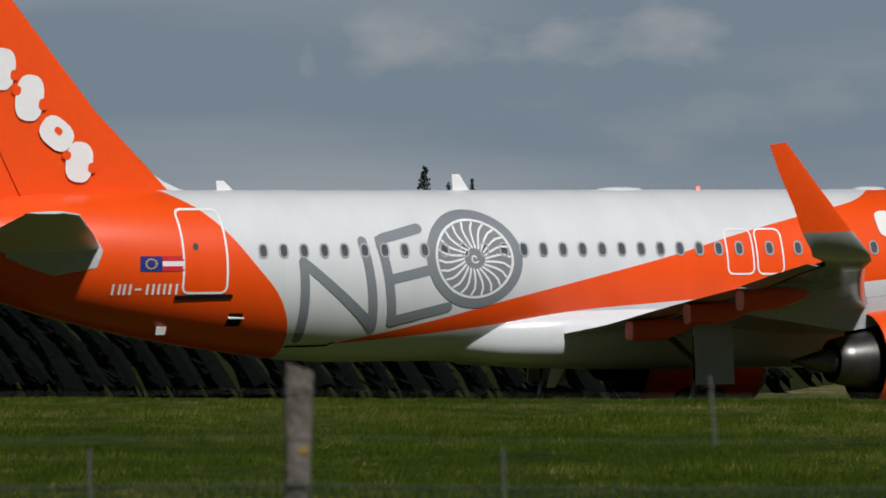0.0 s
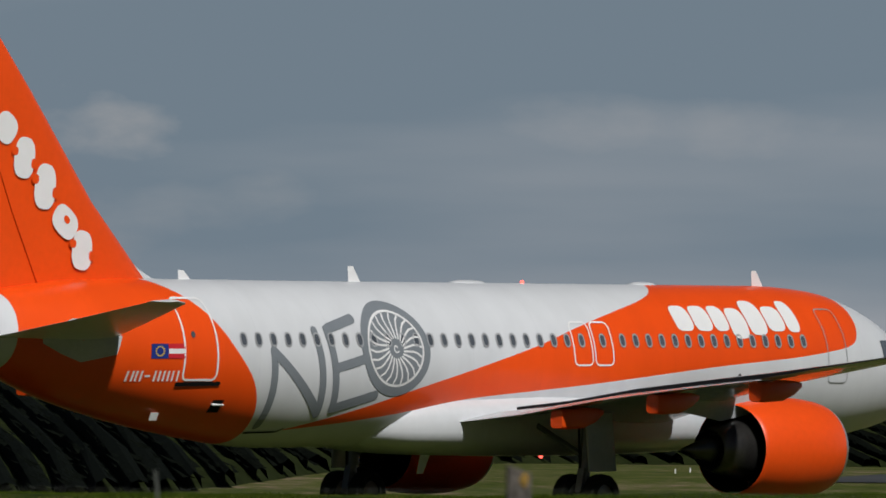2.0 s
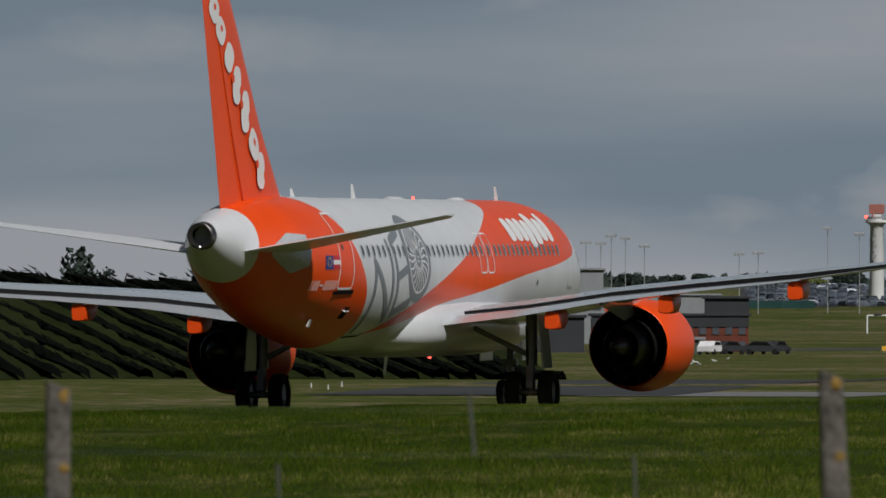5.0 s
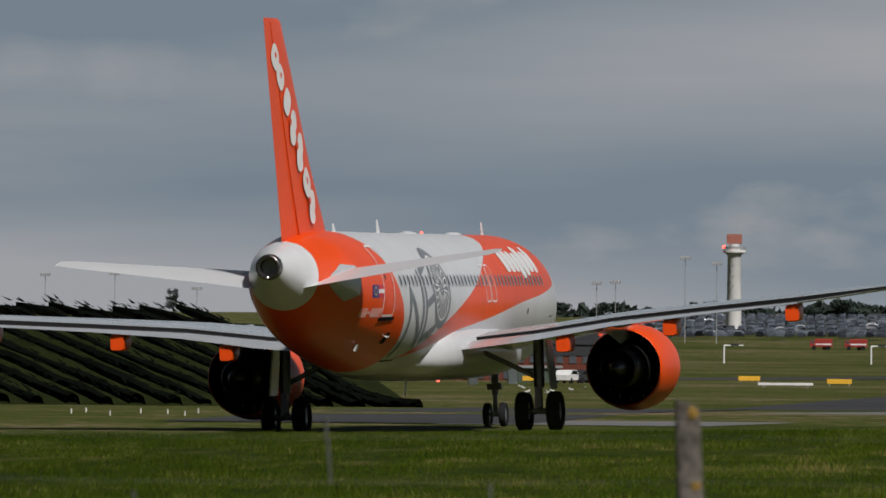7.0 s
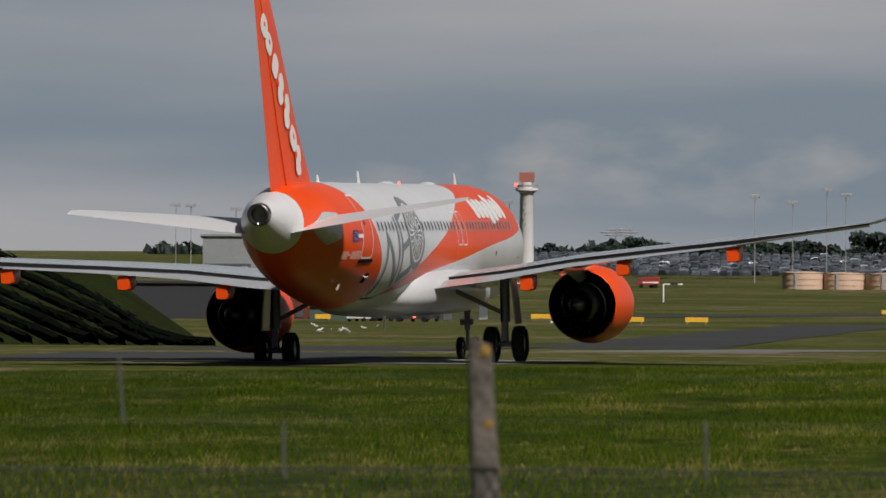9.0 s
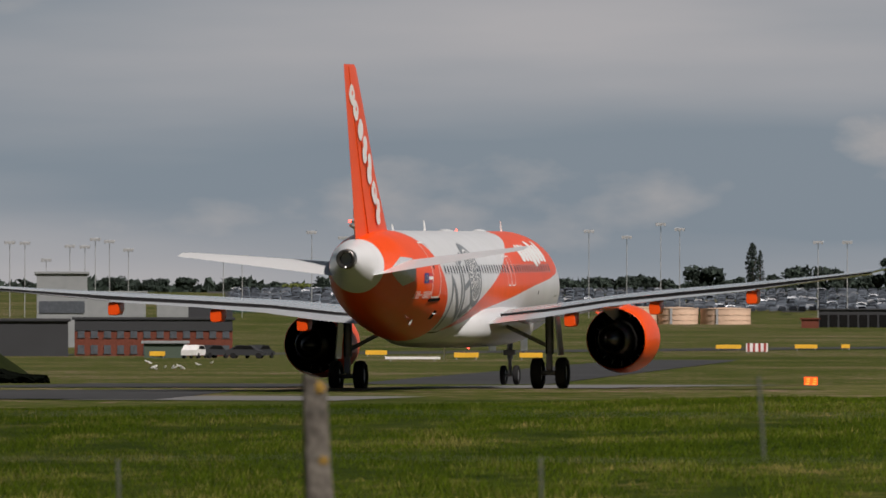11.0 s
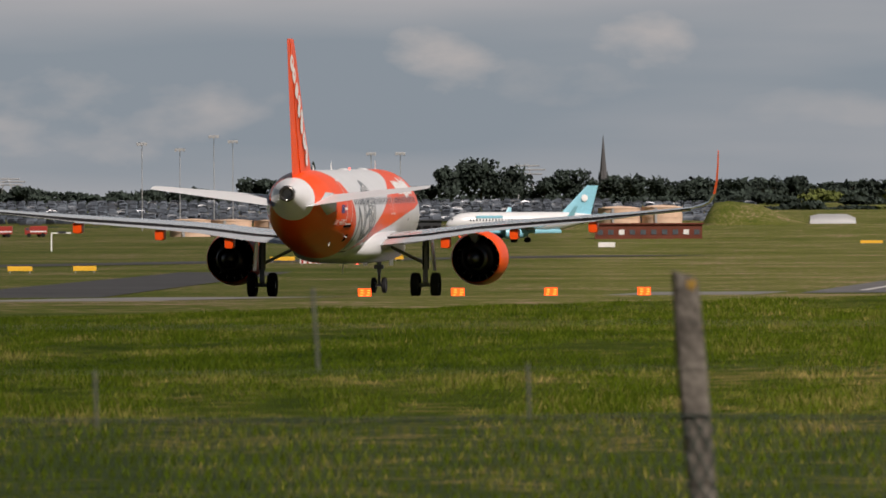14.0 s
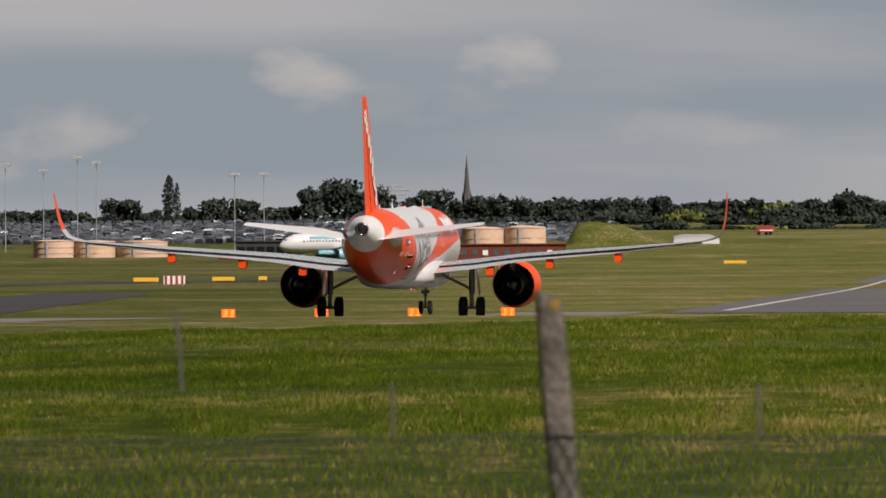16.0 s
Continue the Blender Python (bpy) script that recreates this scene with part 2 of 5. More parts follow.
def grass_material(name, blades):
    m = bpy.data.materials.new(name)
    m.use_nodes = True
    nt = m.node_tree
    b = nt.nodes["Principled BSDF"]
    b.inputs["Roughness"].default_value, b.inputs["Specular IOR Level"].default_value = 0.9, 0.05
    geo = nt.nodes.new("ShaderNodeNewGeometry")
    fac = []
    for s, d in ((0.02, 3), (0.16, 4), (1.6, 4)):
        n = nt.nodes.new("ShaderNodeTexNoise")
        n.inputs["Scale"].default_value, n.inputs["Detail"].default_value = s, d
        nt.links.new(geo.outputs["Position"], n.inputs["Vector"])
        fac.append(n.outputs["Fac"])
    ramp = nt.nodes.new("ShaderNodeValToRGB")
    e = ramp.color_ramp.elements
    e[0].position, e[0].color = 0.36, (0.0070, 0.0150, 0.0010, 1)
    e[1].position, e[1].color = 0.66, (0.110, 0.088, 0.032, 1)
    mid = ramp.color_ramp.elements.new(0.52)
    mid.color = (0.0245, 0.038, 0.0022, 1)
    a1, a2 = nt.nodes.new("ShaderNodeMix"), nt.nodes.new("ShaderNodeMix")
    nt.links.new(fac[0], a1.inputs["A"])
    nt.links.new(fac[1], a1.inputs["B"])
    a1.inputs["Factor"].default_value = 0.5
    nt.links.new(a1.outputs[0], a2.inputs["A"])
    nt.links.new(fac[2], a2.inputs["B"])
    a2.inputs["Factor"].default_value = 0.50
    nt.links.new(a2.outputs[0], ramp.inputs[0])
    # infield beyond the rise: mown short and paler, with haze put into its tint
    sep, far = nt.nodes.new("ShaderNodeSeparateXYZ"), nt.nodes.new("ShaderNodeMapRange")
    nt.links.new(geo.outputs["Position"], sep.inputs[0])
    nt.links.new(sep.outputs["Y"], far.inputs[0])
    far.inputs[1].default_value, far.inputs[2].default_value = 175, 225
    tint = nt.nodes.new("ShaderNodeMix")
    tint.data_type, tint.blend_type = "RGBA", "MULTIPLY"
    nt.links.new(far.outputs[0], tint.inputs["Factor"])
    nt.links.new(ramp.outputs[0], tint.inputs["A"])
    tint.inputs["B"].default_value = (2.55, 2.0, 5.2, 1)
    # lush west, cloud shade put into its colour; drier, paler towards the runway
    shade_dry, side = nt.nodes.new("ShaderNodeMix"), nt.nodes.new("ShaderNodeMapRange")
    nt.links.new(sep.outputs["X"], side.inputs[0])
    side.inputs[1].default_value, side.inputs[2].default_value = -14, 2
    shade_dry.data_type, shade_dry.blend_type = "RGBA", "MULTIPLY"
    nt.links.new(side.outputs[0], shade_dry.inputs["Factor"])
    nt.links.new(tint.outputs["Result"], shade_dry.inputs["A"])
    shade_dry.inputs["B"].default_value = (1.5, 1.42, 1.5, 1)
    out = shade_dry.outputs["Result"]
    if blades:
        hs = nt.nodes.new("ShaderNodeHueSaturation")
        mr = nt.nodes.new("ShaderNodeMapRange")
        mr.inputs[3].default_value, mr.inputs[4].default_value = 0.6, 1.75
        nt.links.new(geo.outputs["Random Per Island"], mr.inputs[0])
        nt.links.new(mr.outputs[0], hs.inputs["Value"])
        nt.links.new(out, hs.inputs["Color"])
        out = hs.outputs[0]
    nt.links.new(out, b.inputs["Base Color"])
    bp = nt.nodes.new("ShaderNodeBump")
    bp.inputs["Strength"].default_value, bp.inputs["Distance"].default_value = 0.6, 0.1
    nt.links.new(fac[2], bp.inputs["Height"])
    nt.links.new(bp.outputs[0], b.inputs["Normal"])
    return m


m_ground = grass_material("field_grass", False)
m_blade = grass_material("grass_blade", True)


# ---- ground ----
def crest(az):
    el = lerp(az, [-17, -13.8, -9.5, -8, -5.8, -3.6, -2, 0, 2], [-.465, -.468, -.455, -.43, -.39, -.368, -.325, -.29, -.25])
    return EYE + 150 * math.tan(radians(el)) - 0.09


def ground_z(az, r):
    far = lerp(r, [0, 215, 265, 335, 400, 480, 520, 900, 1000, 1300, 1800, 2100, 2800, 4800], [-.55, -.55, .15, .42, .28, -.27, -.44, .2, .5, 1.8, 4.6, 9.0, 18, 30])
    if r > 215:
        return far
    h = crest(az)
    return lerp(r, [0, 25, 45, 70, 110, 150, 165, 195, 215], [0.15, 0.2, 0.3, 0.45, h * 0.72, h, h * 0.85, -0.4, -0.55])


def ground():
    azs = np.concatenate([np.arange(-180, -20, 10), np.arange(-20, 8.01, 0.5), np.arange(10, 180, 10)])
    rs = [1, 10, 25, 35, 45, 58, 70, 85, 100, 115, 130, 140, 150, 158, 165, 175, 188, 195, 205, 215, 240, 265, 300, 335, 370, 400, 440, 480, 520, 600, 700, 900, 1100, 1300, 1550, 1800, 1950, 2100, 2400, 2700, 3500, 4800]
    vs, fs = [], []
    for r in rs:
        for a in azs:
            vs.append(at(a, r, ground_z(a, r) + (0.05 * noise.noise((a * 2, r * 0.05, 0)) if r < 200 else 0)))
    n = len(azs)
    for i in range(len(rs) - 1):
        for j in range(n):
            k = (j + 1) % n
            fs.append((i * n + j, i * n + k, (i + 1) * n + k, (i + 1) * n + j))
    fs.append(tuple(range(n))[::-1])
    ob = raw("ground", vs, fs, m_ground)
    ob.data.polygons.foreach_set("use_smooth", [True] * len(ob.data.polygons))
    tagged(ob, "mown airfield grass with paler worn patches", "grass", kind="structure")


ground()


def strip(name, pts, width, material, lift, label):
    """A band of pavement along a line of (x, y)."""
    vs, fs = [], []
    for i, p in enumerate(pts):
        a, b = Vector(pts[max(0, i - 1)]), Vector(pts[min(len(pts) - 1, i + 1)])
        d = (b - a).normalized()
        for s in (-0.5, 0.5):
            q = Vector(p) + Vector((d.y, -d.x)) * width * s
            r, az = q.length, math.degrees(math.atan2(q.x, q.y))
            vs.append((q.x, q.y, ground_z(az, r) + lift))
    for i in range(len(pts) - 1):
        fs.append((2 * i, 2 * i + 1, 2 * i + 3, 2 * i + 2))
    ob = raw(name, vs, fs, material)
    return tagged(ob, label, "pavement", kind="structure")


def steps(a, b, n):
    return [tuple(Vector(a).lerp(Vector(b), k / n)) for k in range(n + 1)]


turn_pad = [(r[1][0], r[1][1]) for r in PLANE_ROWS]
strip("pavement", turn_pad[16::3] + steps((2, 505), (9, 575), 2), 9, m_concrete, 0.02, "pale concrete turning strip beside the grass")
strip("road", steps((-34, 290), (-36, 1000), 14), 12, m_asphalt, 0.03, "dark asphalt taxiway across the grass")
strip("runway", steps((36, 555), (86, 1290), 14), 45, m_runway, 0.03, "worn grey asphalt runway with white edge lines")
strip("runway_edge_line", steps((18, 575), (64, 1250), 14), 0.6, m_marking, 0.06, "white painted runway edge line")
strip("runway_centre_line", steps((34, 575), (44, 720), 5), 1.2, m_marking, 0.06, "white painted runway centre line")
strip("taxiway_far", [at(a, r).to_2d()[:] for a, r in ((-7, 1000), (-4.5, 1060), (-2.5, 1150), (-1, 1230), (0.5, 1300))], 22, m_asphalt, 0.05, "distant asphalt taxiway across the grass")


def grass_blades():
    rng = np.random.default_rng(5)
    n = 420000
    az = rng.uniform(-16.6, 3.8, n)
    r = 60 + (166 - 60) * rng.random(n) ** 0.75
    step = np.arange(-17, 4.1, 0.25)
    top = np.interp(az, step, [crest(a) for a in step])
    low = np.interp(r, [60, 70, 110], [0.39, 0.45, 0.0])
    k = np.interp(r, [70, 110, 150, 165, 195], [0, 0.72, 1.0, 0.85, 0])
    z = low + k * top - 0.02
    x, y = np.sin(np.radians(az)) * r, np.cos(np.radians(az)) * r
    clump = np.array([noise.noise((a * 1.5, q * 0.12, 3)) for a, q in zip(az, r)])
    h = rng.uniform(0.03, 0.10, n) * (1.0 + 0.9 * np.clip(clump, -0.6, 1))
    w = rng.uniform(0.005, 0.015, n)
    vs = np.zeros((n, 3, 3))
    vs[:, 0], vs[:, 1] = np.stack([x - w, y, z], 1), np.stack([x + w, y, z], 1)
    vs[:, 2] = np.stack([x + rng.uniform(-0.06, 0.06, n), y + rng.uniform(0.01, 0.10, n), z + h], 1)
    me = bpy.data.meshes.new("grass")
    me.from_pydata(vs.reshape(-1, 3), [], np.arange(3 * n).reshape(-1, 3))
    me.materials.append(m_blade)
    tagged(new("grass", me), "short rough grass blades on the rise", "grass", kind="stuff")


grass_blades()


# ---- sky and distance ----
def backdrop():
    m = bpy.data.materials.new("cloudy_sky")
    m.use_nodes = True
    nt = m.node_tree
    nt.nodes.remove(nt.nodes["Principled BSDF"])
    em = nt.nodes.new("ShaderNodeEmission")
    tc, mp = nt.nodes.new("ShaderNodeTexCoord"), nt.nodes.new("ShaderNodeMapping")
    mp.inputs["Scale"].default_value = (0.017, 0.017, 0.034)
    n1 = nt.nodes.new("ShaderNodeTexNoise")
    n1.inputs["Scale"].default_value, n1.inputs["Detail"].default_value, n1.inputs["Roughness"].default_value = 1.0, 6, 0.50
    mp2 = nt.nodes.new("ShaderNodeMapping")
    mp2.inputs["Scale"].default_value, mp2.inputs["Rotation"].default_value = (0.0016, 0.0016, 0.0120), (0, radians(2), 0)
    n2 = nt.nodes.new("ShaderNodeTexNoise")
    n2.inputs["Scale"].default_value, n2.inputs["Detail"].default_value, n2.inputs["Roughness"].default_value = 1.0, 5, 0.42
    for a, b in ((mp, n1), (mp2, n2)):
        nt.links.new(tc.outputs["Object"], a.inputs["Vector"])
        nt.links.new(a.outputs[0], b.inputs["Vector"])

    def calc(op, *args):
        n = nt.nodes.new("ShaderNodeMath")
        n.operation = op
        for i, v in enumerate(args):
            if isinstance(v, (int, float)):
                n.inputs[i].default_value = v
            else:
                nt.links.new(v, n.inputs[i])
        return n.outputs[0]

    sp = nt.nodes.new("ShaderNodeSeparateXYZ")
    nt.links.new(tc.outputs["Object"], sp.inputs[0])
    az = calc("MULTIPLY", calc("ARCTAN2", sp.outputs["X"], sp.outputs["Y"]), 57.2958)
    el = calc("MULTIPLY", sp.outputs["Z"], 57.2958 / 4600)
    # grey-blue layers, paler near the horizon
    layer = calc("ADD", calc("MULTIPLY", n2.outputs["Fac"], 1.0), calc("MULTIPLY", calc("SUBTRACT", 1.25, el), 0.11))
    r2 = nt.nodes.new("ShaderNodeValToRGB")
    e = r2.color_ramp.elements
    e[0].position, e[0].color = 0.38, (0.160, 0.202, 0.238, 1)
    e[1].position, e[1].color = 0.66, (0.300, 0.310, 0.324, 1)
    nt.links.new(layer, r2.inputs[0])
    # lit heaps of cloud: bearing, height, half width, half height, strength
    total = None
    wob = calc("MULTIPLY", calc("SUBTRACT", n1.outputs["Fac"], 0.52), 7.0)
    for a, h, w, t, k in ((-0.83, 1.25, 0.36, 0.19, 0.62), (0.38, 1.33, 0.34, 0.17, 0.60), (-0.05, 1.15, 0.55, 0.16, 0.28), (-2.4, 0.98, 0.55, 0.20, 0.45), (-3.3, 0.90, 1.3, 0.27, 0.45), (-5.4, 0.82, 0.55, 0.16, 0.45), (-12.1, 1.85, 0.8, 0.30, 0.55), (-13.4, 1.85, 0.55, 0.28, 0.50), (-11.6, 1.35, 1.2, 0.25, 0.2), (-14.25, 1.72, 0.07, 0.14, 0.35), (-8.6, 1.9, 0.9, 0.18, 0.25), (-6.3, 2.4, 1.0, 0.25, 0.30), (1.6, 0.95, 0.5, 0.12, 0.22)):
        d = calc("ADD", calc("POWER", calc("DIVIDE", calc("SUBTRACT", az, a), w), 2.0), calc("POWER", calc("DIVIDE", calc("SUBTRACT", el, h), t), 2.0))
        f = calc("MULTIPLY", calc("MAXIMUM", calc("SUBTRACT", calc("ADD", 1.0, wob), d), 0.0), k * 0.45)
        f = calc("MINIMUM", f, k)
        total = f if total is None else calc("MAXIMUM", total, f)
    mix = nt.nodes.new("ShaderNodeMix")
    mix.data_type = "RGBA"
    nt.links.new(total, mix.inputs["Factor"])
    nt.links.new(r2.outputs[0], mix.inputs["A"])
    mix.inputs["B"].default_value = (0.40, 0.375, 0.355, 1)
    nt.links.new(mix.outputs["Result"], em.inputs[0])
    em.inputs[1].default_value = BACK
    nt.links.new(em.outputs[0], nt.nodes["Material Output"].inputs[0])
    vs, fs = [], []
    azs = list(range(-60, 51, 2))
    for a in azs:
        for z in (-40, 60, 200, 420, 900, 1500):
            vs.append(at(a, 4600, z))
    for i in range(len(azs) - 1):
        for j in range(5):
            k = i * 6 + j
            fs.append((k, k + 6, k + 7, k + 1))
    ob = raw("backdrop", vs, fs, m)
    ob.data.polygons.foreach_set("use_smooth", [True] * len(ob.data.polygons))
    tagged(ob, "grey-blue sky with soft pale clouds", "sky", kind="structure")


backdrop()


# ---- the airliner ----
# Its own axes: x forward from the main wheels, y to its left, z up from the pavement.
FX = [-20.0, -19.2, -18.24, -17.2, -16, -14, -12, -10, -8.5, 10.5, 12, 13.5, 15, 16.2, 17.0, 17.5, 17.7]
FC = [4.90, 4.77, 4.66, 4.54, 4.42, 4.22, 4.05, 3.92, 3.87, 3.87, 3.85, 3.79, 3.68, 3.52, 3.42, 3.36, 3.35]
FY = [0.36, 0.66, 0.97, 1.20, 1.44, 1.72, 1.88, 1.96, 1.975, 1.975, 1.95, 1.84, 1.56, 1.20, 0.80, 0.38, 0.02]
FZ = [0.36, 0.66, 0.94, 1.19, 1.44, 1.70, 1.87, 2.00, 2.04, 2.04, 2.02, 1.92, 1.60, 1.22, 0.82, 0.40, 0.02]


def section(x):
    def cub(ys):
        # smooth interpolation between the frames
        i = min(max(int(np.searchsorted(FX, x)) - 1, 0), len(FX) - 2)
        t = (x - FX[i]) / (FX[i + 1] - FX[i])
        d = []
        for k in (i, i + 1):
            a, b = max(k - 1, 0), min(k + 1, len(FX) - 1)
            d.append((ys[b] - ys[a]) / (FX[b] - FX[a]) * (FX[i + 1] - FX[i]))
        if ys[i] == ys[i + 1]:
            return ys[i]
        h = (2 * t**3 - 3 * t**2 + 1, t**3 - 2 * t**2 + t, -2 * t**3 + 3 * t**2, t**3 - t**2)
        return h[0] * ys[i] + h[1] * d[0] + h[2] * ys[i + 1] + h[3] * d[1]
    return cub(FC), cub(FY), cub(FZ)


def skin(x, z, out=0.010):
    """The point on the right-hand side of the hull at x and height z, a little proud of it."""
    c, ry, rz = section(x)
    s = max(-0.999, min(0.999, (z - c) / rz))
    k = math.sqrt(1 - s * s)
    n = Vector((0, -k / ry, s / rz)).normalized()
    return Vector((x, -ry * k, z)) + n * out


def hull_paint():
    """White, with an orange tail and an orange sweep that widens towards the nose."""
    m = bpy.data.materials.new("airliner_livery")
    m.use_nodes = True
    nt = m.node_tree
    b = nt.nodes["Principled BSDF"]
    b.inputs["Roughness"].default_value, b.inputs["Coat Weight"].default_value = 0.36, 0.10
    tc, sp = nt.nodes.new("ShaderNodeTexCoord"), nt.nodes.new("ShaderNodeSeparateXYZ")
    nt.links.new(tc.outputs["Object"], sp.inputs[0])

    def math_node(op, a, c):
        n = nt.nodes.new("ShaderNodeMath")
        n.operation = op
        for i, v in enumerate((a, c)):
            if isinstance(v, (int, float)):
                n.inputs[i].default_value = v
            else:
                nt.links.new(v, n.inputs[i])
        return n.outputs[0]

    def unit(s, lo, hi):
        n = nt.nodes.new("ShaderNodeMapRange")
        n.inputs[1].default_value, n.inputs[2].default_value = lo, hi
        nt.links.new(s, n.inputs[0])
        return n.outputs[0]

    def curve(s, pts):
        n = nt.nodes.new("ShaderNodeFloatCurve")
        c = n.mapping.curves[0]
        while len(c.points) < len(pts):
            c.points.new(0.5, 0.5)
        for p, q in zip(c.points, pts):
            p.location, p.handle_type = q, "AUTO"
        n.mapping.update()
        nt.links.new(s, n.inputs["Value"])
        return n.outputs[0]

    X, Z = sp.outputs["X"], sp.outputs["Z"]
    ux, uz = unit(X, -10, 14), unit(Z, 1.5, 6.5)
    up = curve(ux, [((x + 10) / 24, (z - 1.5) / 5) for x, z in ((-10, 2.1), (-9, 2.29), (-6.8, 2.75), (-4.7, 3.27), (-2.4, 3.80), (0, 4.36), (1.6, 4.79), (3.3, 5.18), (5.2, 5.58), (6.7, 6.0), (14, 6.5))])
    low = curve(ux, [((x + 10) / 24, (z - 1.5) / 5) for x, z in ((-10, 2.2), (-9, 2.27), (-5.3, 2.64), (-3.1, 2.97), (0, 3.22), (1.4, 3.32), (6.6, 3.77), (12.0, 4.22), (13.0, 4.40), (13.6, 5.4), (14, 6.5))])
    rear = curve(uz, [((z - 1.5) / 5, (x + 15) / 6) for z, x in ((1.5, -10.1), (2.06, -10.2), (3.2, -10.62), (4.28, -11.5), (4.95, -12.05), (5.5, -12.6), (5.8, -13.0), (6.5, -13.7))])
    ur = unit(X, -15, -9)
    front = math_node("MULTIPLY", math_node("LESS_THAN", uz, up), math_node("GREATER_THAN", uz, low))
    front = math_node("MULTIPLY", front, math_node("GREATER_THAN", X, -9.0))
    front = math_node("MULTIPLY", front, math_node("LESS_THAN", X, 13.55))
    tail = math_node("MULTIPLY", math_node("LESS_THAN", ur, rear), math_node("GREATER_THAN", X, -18.2))
    # a faint panel joint every few frames of the hull
    fac = math_node("MAXIMUM", front, tail)
    mix = nt.nodes.new("ShaderNodeMix")
    mix.data_type = "RGBA"
    nt.links.new(fac, mix.inputs["Factor"])
    mix.inputs["A"].default_value, mix.inputs["B"].default_value = (*WHITE, 1), (*ORANGE, 1)
    n = nt.nodes.new("ShaderNodeTexNoise")
    n.inputs["Scale"].default_value, n.inputs["Detail"].default_value = 1.3, 6
    mp = nt.nodes.new("ShaderNodeMapping")
    mp.inputs["Scale"].default_value = (1.0, 0.6, 0.35)
    nt.links.new(tc.outputs["Object"], mp.inputs[0])
    nt.links.new(mp.outputs[0], n.inputs["Vector"])
    joint = math_node("LESS_THAN", math_node("FRACT", math_node("MULTIPLY", X, 0.375), 0.0), 0.006)
    shade = math_node("SUBTRACT", math_node("ADD", math_node("MULTIPLY", n.outputs["Fac"], 0.22), 0.88), math_node("MULTIPLY", joint, 0.07))
    hs = nt.nodes.new("ShaderNodeHueSaturation")
    nt.links.new(shade, hs.inputs["Value"])
    nt.links.new(mix.outputs["Result"], hs.inputs["Color"])
    nt.links.new(hs.outputs[0], b.inputs["Base Color"])
    return m


plane = new("airliner")
tagged(plane, "orange and white twin-engined airliner rolling away along the runway", "airliner")


def hull():
    n = 72
    xs = np.concatenate([np.linspace(-20.0, -8.5, 36), np.linspace(-7, 10, 18), np.linspace(10.5, 17.7, 30)])
    rings = []
    for x in xs:
        c, ry, rz = section(float(x))
        rings.append([(x, ry * math.cos(2 * math.pi * k / n), c + rz * math.sin(2 * math.pi * k / n)) for k in range(n)])
    ob = smooth(part("fuselage", loft(rings), hull_paint(), plane, "white hull with orange tail and sweeping orange band"), 60)
    # open pipe of the auxiliary power unit
    part("exhaust_pipe", spin([(-19.9, 0.37), (-20.28, 0.335), (-20.30, 0.30), (-20.28, 0.21)], pose(0, 0, 4.90 - 0.0)), m_hot, plane, "bare metal exhaust ring")
    part("exhaust_duct", spin([(-20.285, 0.225), (-19.6, 0.20), (-19.6, 0.0)], pose(0, 0, 4.90)), m_black, plane, "near-black exhaust opening")
    # belly fairing
    rings = []
    for x, w, lo, hi in ((-5.9, 0.5, 2.25, 2.55), (-5.6, 1.0, 1.95, 2.8), (-4.6, 1.75, 1.72, 3.05), (-3, 2.08, 1.62, 3.2), (0, 2.22, 1.56, 3.25), (4, 2.22, 1.56, 3.2), (6.5, 2.0, 1.62, 3.0), (8.2, 1.3, 1.80, 2.5), (8.9, 0.6, 1.95, 2.3)):
        mid, h = (lo + hi) / 2, (hi - lo) / 2
        ring = []
        for k in range(36):
            a = 2 * math.pi * k / 36
            ca, sa = math.cos(a), math.sin(a)
            ring.append((x, w * math.copysign(abs(ca) ** 0.6, ca), mid + h * math.copysign(abs(sa) ** 0.75, sa)))
        rings.append(ring)
    smooth(part("belly_fairing", loft(rings), m_white, plane, "white wing root fairing"), 60)


hull()


def blade(stations, n=12):
    """A wing-like body; stations: (leading edge, chord, thickness ratio, twist drop at the rear), points as vectors."""
    rings = []
    for le, te, tc, up in stations:
        le, te, up = Vector(le), Vector(te), Vector(up).normalized()
        c = te - le
        ring = []
        prof = [(0, 0), (0.015, 0.24), (0.06, 0.36), (0.16, 0.47), (0.35, 0.5), (0.6, 0.36), (0.82, 0.17), (1.0, 0.012)]
        for s, y in prof:
            ring.append(le + c * s + up * (y * tc * c.length))
        for s, y in prof[-1:0:-1]:
            ring.append(le + c * s - up * (y * tc * c.length * 0.8))
        rings.append(ring)
    return loft(rings)


